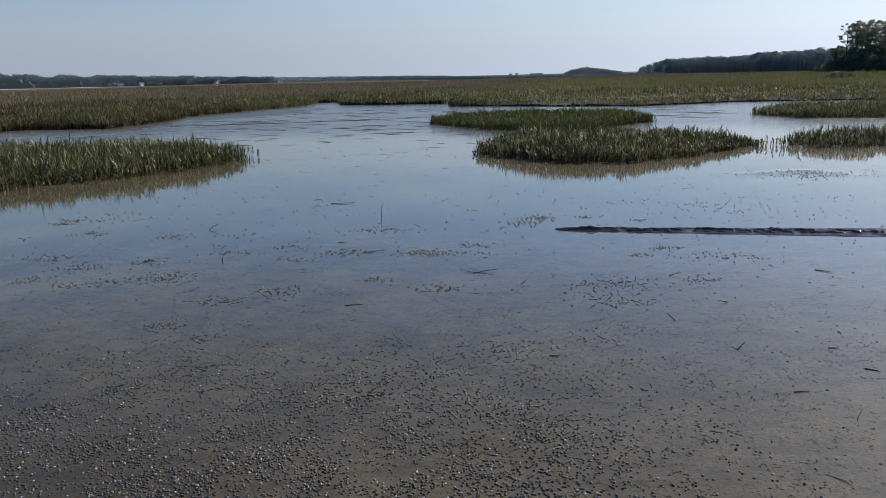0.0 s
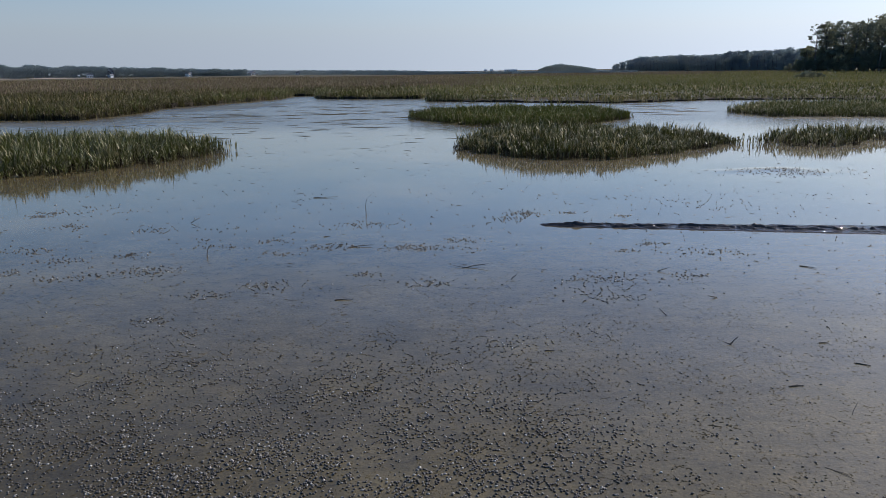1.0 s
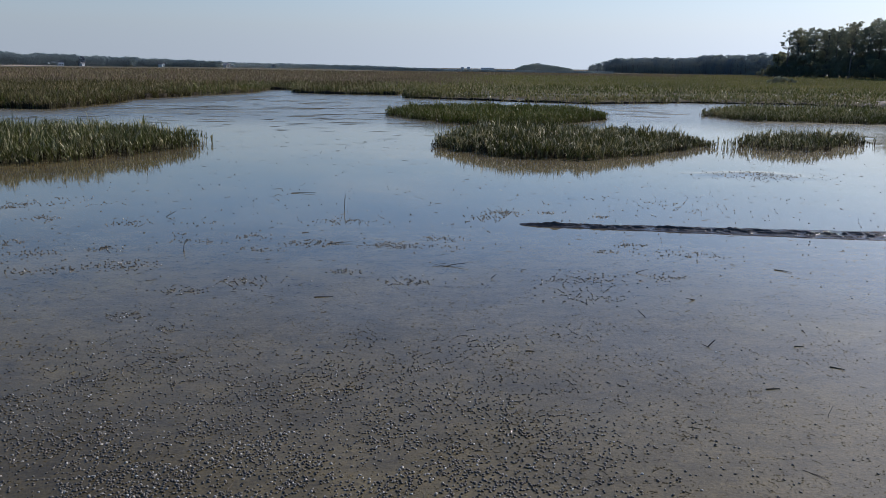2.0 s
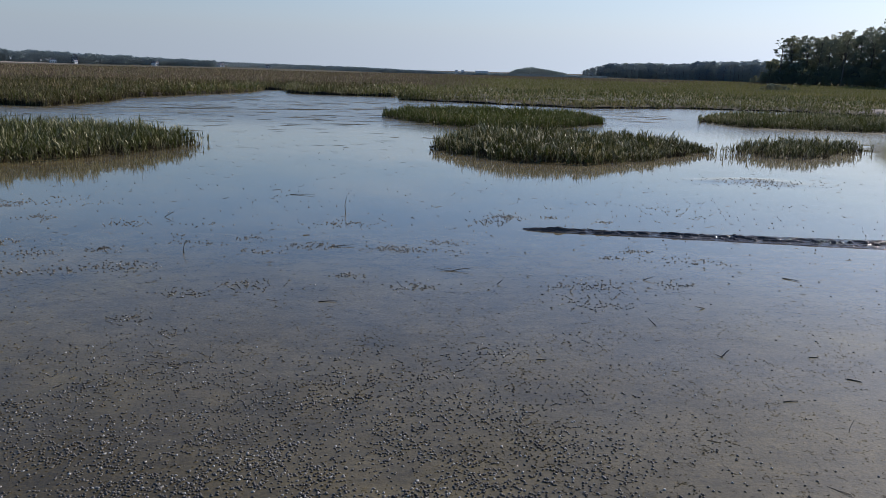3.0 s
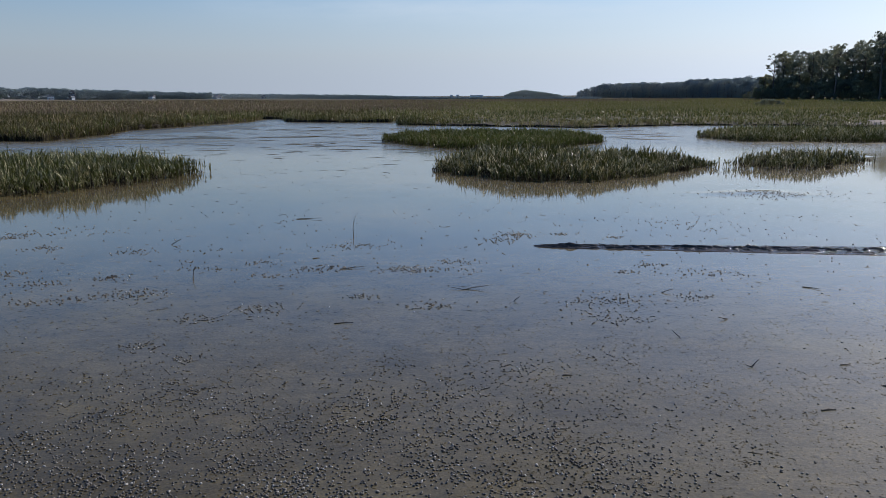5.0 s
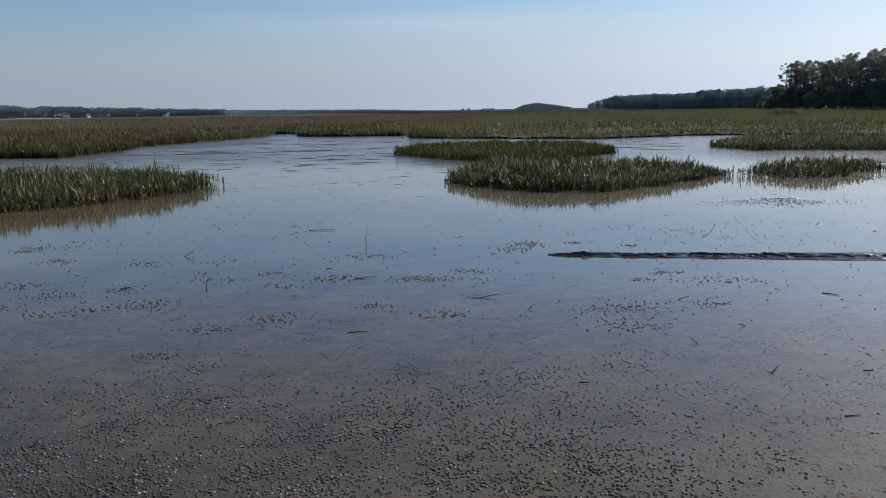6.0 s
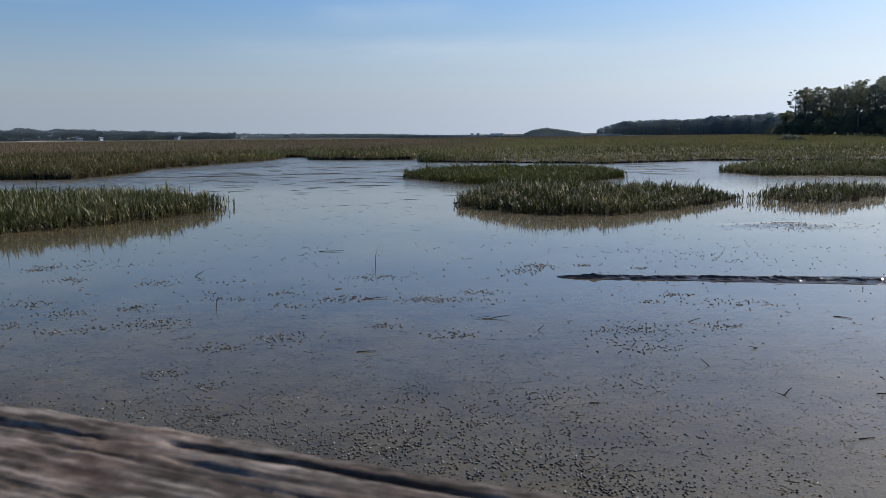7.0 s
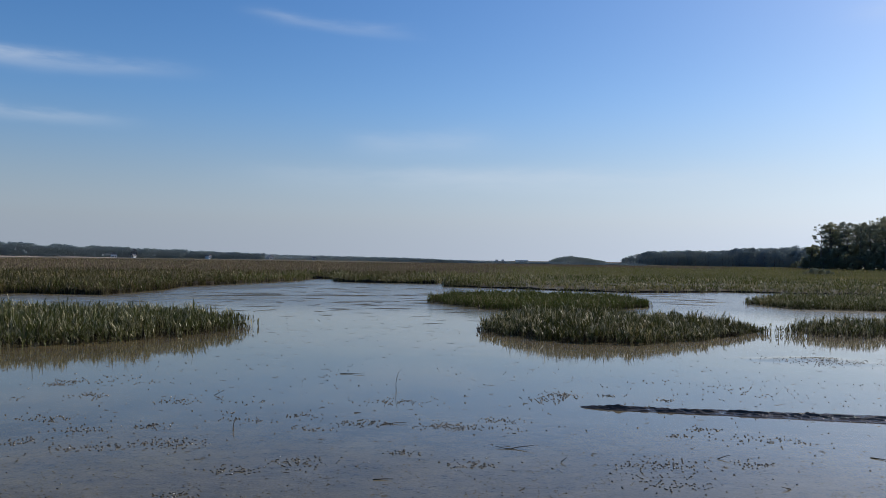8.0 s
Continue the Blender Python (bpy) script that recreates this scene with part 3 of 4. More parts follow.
# ---- railing under the lens ----
def build_railing():
    rail = new("railing")
    p0 = Vector((-0.421, 0.890, 2.584))
    ang = math.degrees(math.atan2(-0.1145, 0.304))
    rail.matrix_world = pose(p0.x, p0.y, 0, 0, 0, ang)
    tagged(rail, "weathered grey timber handrail with deep checks on square posts", "railing")
    # cap board: local x along, far edge at y = 0, near edge at y = -0.14
    n, w = 480, 120
    s, c = np.meshgrid(np.linspace(-1.35, 1.35, n), np.linspace(0, 1, w))
    y = -0.14 * c
    z = np.zeros(s.shape)
    z -= 0.004 * np.exp(-(c * 0.14 / 0.004)) + 0.008 * np.exp(-((1 - c) * 0.14 / 0.008))
    # checks: depth, place from the far edge, half width, wander, start and end along the board
    checks = [(0.016, 0.0175, 0.0017, 0.002, -0.035, 0.50), (0.016, 0.0150, 0.0020, 0.002, -0.60, -0.055), (0.002, 0.040, 0.0012, 0.003, -0.10, 0.60), (0.002, 0.066, 0.0012, 0.004, -0.26, 0.3), (0.003, 0.100, 0.0014, 0.004, -0.5, 0.5)]
    rc = random.Random(14)
    for k in range(5):
        s0 = rc.uniform(-1.3, 1.0)
        checks.append((rc.uniform(0.002, 0.005), rc.uniform(0.008, 0.132), rc.uniform(0.0010, 0.0022), 0.002, s0, s0 + rc.uniform(0.08, 0.35)))
    for k, (depth, pos, wid, a, s0, s1) in enumerate(checks):
        line = -pos - 0.012 * (s - s0) * (k % 2) + a * waves(s, s * 0, k + 1, 0.30)
        cut = np.clip((s - s0) / 0.03, 0, 1) * np.clip((s1 - s) / 0.10, 0, 1) * np.clip(0.75 + 0.5 * waves(s, s * 0, k + 41, 0.2), 0.15, 1)
        z -= depth * cut * np.exp(-((y - line) / wid) ** 2)
    # weathered ridges along the grain, and worn hollows
    z += 0.0004 * waves(s * 0.06, y, 9, 0.010) + 0.0003 * waves(s * 0.10, y, 10, 0.007) + 0.0003 * waves(s * 0.5, y, 12, 0.03) + 0.0004 * waves(s, y, 13, 0.02) + 0.0003 * waves(s, y, 18, 0.010)
    ymove = y + (0.0022 * waves(s, y, 15, 0.10) + 0.002 * waves(s, y, 16, 0.4)) * np.exp(-c * 12)
    top = np.stack([s.ravel(), ymove.ravel(), (2.5843 + z).ravel()], 1)
    low = top.copy()
    low[:, 2] = 2.546
    v = np.concatenate([top, low])
    off = n * w
    i, j = np.meshgrid(np.arange(n - 1), np.arange(w - 1))
    k = (j * n + i).ravel()
    e = np.arange(n - 1)
    f = [np.stack([k, k + n, k + n + 1, k + 1], 1), np.stack([e, e + 1, e + 1 + n * (w - 1), e + n * (w - 1)], 1) + off]
    for row in (0, w - 1):
        e = row * n + np.arange(n - 1)
        f.append(np.stack([e, e + 1, e + 1 + off, e + off], 1) if row == 0 else np.stack([e + 1, e, e + off, e + 1 + off], 1))
    for col in (0, n - 1):
        e = np.arange(w - 1) * n + col
        f.append(np.stack([e + n, e, e + off, e + n + off], 1) if col == 0 else np.stack([e, e + n, e + n + off, e + off], 1))
    f = np.concatenate(f)
    cap = new("cap_board", mesh_from("cap_board", v, f.ravel(), np.full(len(f), 4), RAIL, True))
    cap.parent = rail
    for x in (-1.1, 1.1):
        part("post", box(bmesh.new(), (x - 0.045, -0.125, -0.3), (x + 0.045, -0.035, 2.546), 0.006), RAIL, rail)
    part("side_rail", box(bmesh.new(), (-1.05, -0.099, 2.40), (1.05, -0.061, 2.54), 0.005), RAIL, rail)


build_railing()


# ---- grass ----
def blades(name, x, y, h, wid, mat, lean, seed, label, straw=0.0, leaves=0):
    """Grass. With no leaves each place has one tapered blade that rises, leans and bends;
    otherwise it has an upright stem, and that many leaves that spring from it and arch outwards."""
    r = np.random.RandomState(seed)
    n = len(x)
    z = ground_height(x, y) - 0.02
    away = r.uniform(0, 2 * np.pi, n)
    tilt = np.abs(r.normal(0, 1, n)) * lean
    bend = np.abs(r.normal(0, 0.35, n))
    dead = r.uniform(0, 1, n) < straw * (0.4 if leaves else 1.0)
    if leaves:
        k = np.repeat(np.arange(n), leaves)
        up = r.uniform(0.10, 0.72, len(k))
        lx, ly = x[k] + np.cos(away[k]) * np.sin(tilt[k]) * h[k] * up, y[k] + np.sin(away[k]) * np.sin(tilt[k]) * h[k] * up
        lz = z[k] + np.cos(tilt[k]) * h[k] * up
        x, y, z = np.concatenate([x, lx]), np.concatenate([y, ly]), np.concatenate([z, lz])
        away = np.concatenate([away, r.uniform(0, 2 * np.pi, len(k))])
        tilt = np.concatenate([tilt, np.clip(r.normal(0.42, 0.16, len(k)), 0.05, 1.2)])
        bend = np.concatenate([bend * 0.3, np.abs(r.normal(0.45, 0.35, len(k)))])
        dead = np.concatenate([dead, r.uniform(0, 1, len(k)) < straw * np.clip(1.7 - 2.2 * up, 0.1, 2)])
        wid = np.concatenate([wid * 0.6, wid[k] * r.uniform(0.7, 1.25, len(k))])
        h = np.concatenate([h, h[k] * r.uniform(0.30, 0.55, len(k))])
        n = len(x)
    else:
        h = np.where(dead, h * r.uniform(0.35, 0.85, n), h)
        wid = np.where(dead, wid * 1.35, wid)
        tilt = np.where(dead, tilt * 2.4, tilt)
    face = away + np.pi / 2 + r.normal(0, 0.5, n)
    fx, fy = np.cos(face) * wid / 2, np.sin(face) * wid / 2
    dx, dy = np.cos(away), np.sin(away)
    m = 0.55 * h
    mx, my, mz = dx * m * np.sin(tilt), dy * m * np.sin(tilt), m * np.cos(tilt)
    t2 = tilt + bend
    tx, ty, tz = mx + dx * (h - m) * np.sin(t2), my + dy * (h - m) * np.sin(t2), mz + (h - m) * np.cos(t2)
    v = np.empty((n, 5, 3))
    v[:, 0] = np.stack([x - fx, y - fy, z], 1)
    v[:, 1] = np.stack([x + fx, y + fy, z], 1)
    v[:, 2] = np.stack([x + mx + fx * 0.8, y + my + fy * 0.8, z + mz], 1)
    v[:, 3] = np.stack([x + mx - fx * 0.8, y + my - fy * 0.8, z + mz], 1)
    v[:, 4] = np.stack([x + tx, y + ty, z + tz], 1)
    k = np.arange(n)[:, None] * 5
    f = np.concatenate([k + [0, 1, 2, 3], k + [3, 2, 4]], 1).ravel()
    sizes = np.tile([4, 3], n)
    ob = new(name, mesh_from(name, v.reshape(-1, 3), f, sizes, mat, False, STRAW, np.repeat(dead, 2)))
    return tagged(ob, label, "marsh grass", "", "stuff")


def scatter(poly, density, seed, fray=0.5):
    """Random places within an outline, thinning out over its last part."""
    r = np.random.RandomState(seed)
    p = np.array(poly)
    lo, hi = p.min(0), p.max(0)
    n = int((hi[0] - lo[0]) * (hi[1] - lo[1]) * density)
    x, y = r.uniform(lo[0], hi[0], n), r.uniform(lo[1], hi[1], n)
    x2, y2 = x + 0.25 * waves(x, y, seed + 5, 1.3), y + 0.25 * waves(x, y, seed + 6, 1.3)
    d = np.where(inside(poly, x2, y2), edge_distance(poly, x2, y2), -1)
    keep = d > r.uniform(0, fray, n) ** 1.5
    keep &= (waves(x, y, seed + 8, 0.45) + 0.7 * waves(x, y, seed + 9, 2.0)) > r.uniform(-1.3, 0.4, n)
    return x[keep], y[keep], d[keep]


def patch_of_grass(poly, density, height, wid, mat, seed, label, straw=0.2, lean=0.16, fray=0.6, low=0.6, leaves=5, fall=0.0):
    r = np.random.RandomState(seed + 100)
    x, y, d = scatter(poly, density, seed, fray)
    h = height * r.uniform(0.70, 1.12, len(x)) * (low + (1 - low) * np.clip(d / 1.6, 0, 1)) * (1 + 0.18 * waves(x, y, seed + 3, 2.4) + 0.22 * waves(x, y, seed + 4, 0.5)) * (1 - fall * np.clip(x - 1.5, 0, 9))
    return blades("marsh_grass", x, y, h, wid * r.uniform(0.6, 1.3, len(x)), mat, lean, seed, label, straw, leaves)


patch_of_grass(PATCH_A, 92, 0.76, 0.032, GRASS_DARK, 11, "green cordgrass with pale stems standing in wet mud", 0.24, 0.13, 1.3, 0.60, 6)
patch_of_grass(PATCH_E, 105, 0.80, 0.032, GRASS, 12, "tall green and straw coloured cordgrass tussock in shallow water", 0.15, 0.24, 0.35, 0.50, 6, 0.035)
patch_of_grass(PATCH_E2, 64, 0.55, 0.034, GRASS, 13, "sparse upright cordgrass shoots mirrored in shallow water", 0.40, 0.18, 0.9, 0.75)
# low dark stems added under each tussock, with its foot shade as their colour
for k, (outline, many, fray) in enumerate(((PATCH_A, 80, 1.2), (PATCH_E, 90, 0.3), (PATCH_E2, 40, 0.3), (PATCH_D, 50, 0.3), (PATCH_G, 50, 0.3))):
    patch_of_grass(outline, many, 0.24, 0.036, FOOT_SHADE, 151 + k, "short stems added at the foot of the cordgrass, dark for shade", 0.04, 0.3, fray, 0.9, 3)
patch_of_grass([(-11.0, 25.4), (-9.8, 27.0), (-9.0, 28.8), (-8.85, 30.2), (-9.8, 31.4), (-11.0, 30.8), (-10.3, 28.2)], 24, 0.56, 0.034, GRASS, 16, "a few upright cordgrass shoots rising from still water", 0.1, 0.05, 0.5, 0.9, 2)
patch_of_grass([(10.6, 30.2), (11.4, 29.6), (12.0, 29.9), (11.8, 31.2), (10.8, 31.6)], 16, 0.45, 0.036, GRASS, 17, "thin broken cordgrass between two tussocks", 0.5, 0.25, 0.3, 0.9, 3)
patch_of_grass(PATCH_D, 90, 0.60, 0.032, GRASS_DENSE, 14, "dense bright green cordgrass island beside the creek", 0.05, 0.13, 0.3, 0.8)
patch_of_grass(PATCH_G, 70, 0.62, 0.036, GRASS_DARK, 15, "dense dark green cordgrass bank beside the creek", 0.02, 0.12, 0.3, 0.8)


def trampled(x, y):
    """Share of the full height: the marsh facing the open flat carries low tussocks only."""
    return 1 - 0.52 * np.clip((104 - y + 5 * waves(x, y, 44, 9.0)) / 14, 0, 1) * np.clip((x + 4) / 5, 0, 1)


def tussocks(x, y):
    """Where the low front of the marsh carries any grass at all."""
    return (trampled(x, y) > 0.75) | (waves(x, y * 1.3, 45, 3.4) + 0.6 * waves(x, y, 46, 1.1) > -0.62)


def in_pools(x, y):
    """Where bare mud and shallow pools lie open in the marsh."""
    return np.any([((x - cx) / sx) ** 2 + ((y - cy) / sy) ** 2 < 1 + 0.5 * waves(x, y, 18, 2.0) for cx, cy, sx, sy in POOLS], axis=0)


def bank_grass(first, last, reach, density, height, wid, mat, seed, label, straw=0.15, over=0.3, clumpy=None):
    """A dense fringe along a stretch of the marsh's edge."""
    r = np.random.RandomState(seed)
    xs, ys = [], []
    for (x0, y0), (x1, y1) in zip(MARSH[first:last], MARSH[first + 1:last + 1]):
        n = int(math.hypot(x1 - x0, y1 - y0) * reach * 2 * density)
        t, a, q = r.uniform(0, 1, n), r.uniform(0, 2 * np.pi, n), reach * r.uniform(0, 1, n)
        xs.append(x0 + (x1 - x0) * t + np.cos(a) * q)
        ys.append(y0 + (y1 - y0) * t + np.sin(a) * q)
    x, y = np.concatenate(xs), np.concatenate(ys)
    x2, y2 = x + 0.35 * waves(x, y, seed, 2.2), y + 0.35 * waves(x, y, seed + 1, 2.2)
    ok = (inside(MARSH, x2, y2) | (edge_distance(MARSH, x2, y2) < over)) & tussocks(x, y)
    ok &= ~in_pools(x, y) | (r.uniform(0, 1, len(x)) < 0.12)
    if clumpy is not None:
        ok &= waves(x, y, seed + 7, 1.4) + 0.6 * waves(x, y, seed + 8, 0.6) > clumpy
    x, y = x[ok], y[ok]
    h = trampled(x, y) * height * r.uniform(0.65, 1.15, len(x)) * (1 + 0.2 * waves(x, y, seed + 2, 3.0) + 0.22 * waves(x, y, seed + 3, 0.9))
    return blades("marsh_grass", x, y, h, wid * r.uniform(0.7, 1.3, len(x)), mat, 0.14, seed, label, straw, 3)


bank_grass(1, 7, 2.5, 24, 0.80, 0.036, GRASS_BANK, 41, "thick olive cordgrass overhanging a dark creek bank", 0.05, 0.30)
# shade-coloured stems added below the bank's fringe as well
bank_grass(1, 7, 1.0, 22, 0.42, 0.045, FOOT_SHADE, 49, "short stems added along the foot of the creek bank, dark for shade", 0.03, 0.30)
bank_grass(7, 16, 2.0, 14, 0.85, 0.045, GRASS_MIXED, 42, "green cordgrass round a narrow inlet of the creek", 0.08, 0.22)
bank_grass(15, 22, 4.0, 10, 0.70, 0.055, GRASS_MIXED, 43, "tangled straw flecked cordgrass beside open mud", 0.35, 0.3, -0.35)
bank_grass(15, 22, 6.0, 9, 1.15, 0.075, GRASS_GREEN, 47, "pale straw clumps of cordgrass along the mud edge", 0.45, 0.1, 0.25)
bank_grass(1, 9, 1.6, 7, 0.95, 0.05, GRASS_DENSE, 48, "fresh green clumps of cordgrass along the creek bank", 0.12, 0.25, 0.15)


def marsh_band(az0, az1, near, far, count, height, wid, mat, seed, label, straw=0.1, lean=0.30):
    """Grass of the open marsh between two bearings and two distances, denser towards its near side."""
    r = np.random.RandomState(seed)
    d = near * (far / near) ** r.uniform(0, 1, count)
    a = np.radians(r.uniform(az0, az1, count) + r.normal(0, 1.2, count))
    x, y = d * np.sin(a), d * np.cos(a)
    ok = inside(MARSH, x, y) & ~np.any([((x - cx) / sx) ** 2 + ((y - cy) / sy) ** 2 < 1 + 0.5 * waves(x, y, 8, 2.0) for cx, cy, sx, sy in CLEARINGS], axis=0)
    x, y, d = x[ok], y[ok], d[ok]
    keep = (waves(x, y, seed + 1, near * 0.12) + waves(x, y, seed + 2, near * 0.04)) > r.uniform(-2.4, -0.4, len(x))
    keep &= tussocks(x, y) & ~in_pools(x, y)
    x, y, d = x[keep], y[keep], d[keep]
    h = trampled(x, y) * height * r.uniform(0.55, 1.15, len(x)) * (1 + 0.2 * waves(x, y, seed + 3, near * 0.2) + 0.15 * waves(x, y, seed + 4, near * 0.03))
    return blades("marsh_grass", x, y, h, wid * d / near * r.uniform(0.6, 1.4, len(x)), mat, lean, seed, label, straw)


marsh_band(-45, -4, 44, 125, 90000, 0.76, 0.048, GRASS_BANK, 31, "olive and tan cordgrass along the creek bank", 0.07, 0.6)
marsh_band(-6, 42, 44, 125, 90000, 0.62, 0.046, GRASS_MIXED, 34, "green cordgrass flecked with straw along the creek bank", 0.20, 0.62)
marsh_band(-45, 2, 110, 320, 75000, 0.60, 0.075, GRASS_FAR, 32, "brown sward of the open salt marsh", 0.0)
marsh_band(0, 42, 110, 320, 75000, 0.48, 0.080, GRASS_GREEN, 35, "dull green sward of the open salt marsh", 0.0)
marsh_band(18, 44, 285, 440, 24000, 0.80, 0.24, GRASS_GREEN, 37, "pale green far edge of the marsh below the wood", 0.0)
marsh_band(-45, -14, 300, 560, 16000, 0.85, 0.24, GRASS_FAR, 33, "brown distant salt marsh grass reaching the wooded shore", 0.0)
marsh_band(-16, 24, 300, 455, 16000, 0.85, 0.24, GRASS_FAR, 36, "brown distant salt marsh grass beyond the creek", 0.0)


# ---- trees ----
def ring_tube(v, f, sizes, pts, radii, sides=6):
    base = len(v)
    for (px, py, pz), r in zip(pts, radii):
        for k in range(sides):
            a = 2 * math.pi * k / sides
            v.append((px + r * math.cos(a), py + r * math.sin(a), pz))
    for i in range(len(pts) - 1):
        for k in range(sides):
            a, b = base + i * sides + k, base + i * sides + (k + 1) % sides
            f.extend((a, b, b + sides, a + sides))
            sizes.append(4)


def leaf_clumps(centres, radii, each, size, r, flat=0.75, crest=0.0):
    """Many small leafy faces round the given centres; crest moves them towards the upper side of each clump."""
    c = np.repeat(centres, each, 0)
    q = r.normal(0, 1, c.shape)
    q[:, 2] = np.where(r.uniform(0, 1, len(c)) < crest, np.abs(q[:, 2]), q[:, 2])
    q /= np.linalg.norm(q, axis=1)[:, None]
    p = c + q * np.repeat(radii, each)[:, None] * (r.uniform(0.15, 1, len(c)) ** 0.5)[:, None] * np.array([1, 1, flat])
    u = r.normal(0, 1, c.shape)
    u /= np.linalg.norm(u, axis=1)[:, None]
    w = np.cross(u, r.normal(0, 1, c.shape))
    w /= np.linalg.norm(w, axis=1)[:, None]
    s = size * r.uniform(0.5, 1.3, len(c))[:, None]
    v = np.stack([p - u * s, p + w * s * 0.6, p + u * s, p - w * s * 0.6], 1).reshape(-1, 3)
    return v, np.arange(len(v)), np.full(len(c), 4)


def make_tree(name, height, spread, bare, mat, seed, clusters=70, each=46, leaf=0.34, inner=0.25, clump=(0.16, 0.34)):
    """A tree at the origin: a tapered trunk with limbs and a crown of leaf clumps at the ends of the limbs."""
    r = np.random.RandomState(seed)
    root = new(name)
    v, f, sizes = [], [], []
    bx, by = r.uniform(-0.9, 0.9, 2)
    ts = np.linspace(0, 1, 7)
    line = [(bx * t * t, by * t * t, height * 0.92 * t) for t in ts]
    ring_tube(v, f, sizes, line, [height * 0.017 * (1 - 0.85 * t) + 0.03 for t in ts], 7)
    cen, rad = [], []
    lobes = [(r.uniform(0, 2 * math.pi), r.uniform(0.55, 1.15)) for k in range(5)]
    for k in range(clusters):
        t = bare + (1 - bare) * r.uniform(0, 1) ** 0.8
        prof = math.sin(math.pi * min(1, max(0.04, (t - bare) / (1 - bare) * 0.78 + 0.14))) ** 0.6
        a0, reach = lobes[k % 5]
        a = a0 + r.normal(0, 0.55)
        rr = spread * prof * reach * r.uniform(inner, 1.0)
        cen.append((bx * t * t + rr * math.cos(a), by * t * t + rr * math.sin(a), height * t))
        rad.append(spread * r.uniform(*clump))
        if k < 22:
            cx, cy, cz = cen[-1]
            s = (bx * t * t * 0.7, by * t * t * 0.7, height * max(bare * 0.8, t - 0.14))
            ring_tube(v, f, sizes, [s, ((s[0] + cx) / 2, (s[1] + cy) / 2, (s[2] + cz) / 2 + 0.2), (cx, cy, cz)], [height * 0.006, height * 0.004, 0.03], 5)
    trunk = new("trunk", mesh_from("trunk", v, f, sizes, BARK, True))
    crown = new("crown", mesh_from("crown", *leaf_clumps(np.array(cen), np.array(rad), each, leaf, r, 0.6, 0.5), mat))
    trunk.parent = crown.parent = root
    return root


def plant(kinds, spots, label, category, group):
    """Stands a copy of one of the kinds at every spot (x, y, height share, turn)."""
    first = set()
    for i, (x, y, share, turn) in enumerate(spots):
        kind = kinds[i % len(kinds)]
        z = float(ground_height(np.array([x]), np.array([y]))[0]) - 0.1
        m = pose(x, y, z, 0, 0, turn) @ Matrix.Scale(share, 4)
        if kind in first:
            ob = copy_thing(kind, m)
            ob.scale = (share, share, share)
        else:
            first.add(kind)
            ob = kind
            ob.matrix_world = m
        tagged(ob, label, category, group)


def polar(az, d):
    return d * math.sin(radians(az)), d * math.cos(radians(az))


rt = random.Random(5)
wood = []
oaks = [make_tree("tree", 20.0, (5.4, 6.2, 5.0, 6.6, 5.8)[k], (0.24, 0.10, 0.20, 0.08, 0.14)[k], LEAF, 50 + k, 84, 38, 0.30, 0.45, (0.12, 0.30)) for k in range(5)]
for row, (back, step) in enumerate(((0, 0.78), (8, 0.8), (18, 0.8))):
    az = 24.0 + 0.3 * row
    while az < 42:
        d = 356 - (az - 23.4) * 6.5 + back + rt.uniform(-3, 3)
        x, y = polar(az, d)
        wood.append((x, y, min(1.35, 0.89 + 0.005 * (az - 23.4) + 0.0046 * (az - 23.4) ** 2) * rt.uniform(0.88, 1.07), rt.uniform(0, 360)))
        az += step * rt.uniform(0.7, 1.3)
oaks.append(make_tree("tree", 20.0, 5.2, 0.22, LEAF, 59, 46, 42, 0.26, 0.35, (0.10, 0.22)))
spots = [(*polar(az, d), h, rt.uniform(0, 360)) for az, d, h in ((23.45, 352, 0.93), (24.1, 350, 0.97), (27.2, 322, 1.0), (29.8, 306, 1.14))]
plant(oaks[5:], spots, "tall open crowned tree at the edge of the wood", "tree", "wood at the marsh edge")
plant(oaks[:5], wood, "tall dark green tree in the wood at the marsh edge", "tree", "wood at the marsh edge")

shrubs = [make_tree("shrub", 5.0, 2.6, 0.06, LEAF, 70 + k, 24, 26, 0.38) for k in range(3)]
spots = []
for back, low, high in ((0, 0.5, 1.3), (6, 1.0, 1.9), (13, 1.4, 2.2)):
    az = 21.9 + back * 0.10
    while az < 42:
        x, y = polar(az, 347 - (az - 23.4) * 6.5 + back + rt.uniform(-3, 2))
        spots.append((x, y, rt.uniform(low, high), rt.uniform(0, 360)))
        az += rt.uniform(0.25, 0.55)
plant(shrubs, spots, "dense green shrub at the foot of the wood", "shrub", "shrubs at the marsh edge")

low = [make_tree("shrub", 5.0, 6.0, 0.02, LEAF, 79, 22, 60, 0.30)]
plant(low, [(*polar(22.4 + 0.27 * k, 192 + 3 * (k % 2)), h, 70 * k) for k, h in enumerate((0.16, 0.22, 0.27, 0.30, 0.27, 0.22, 0.15))], "low dark shrub standing in the open marsh", "shrub", "shrubs in the marsh")

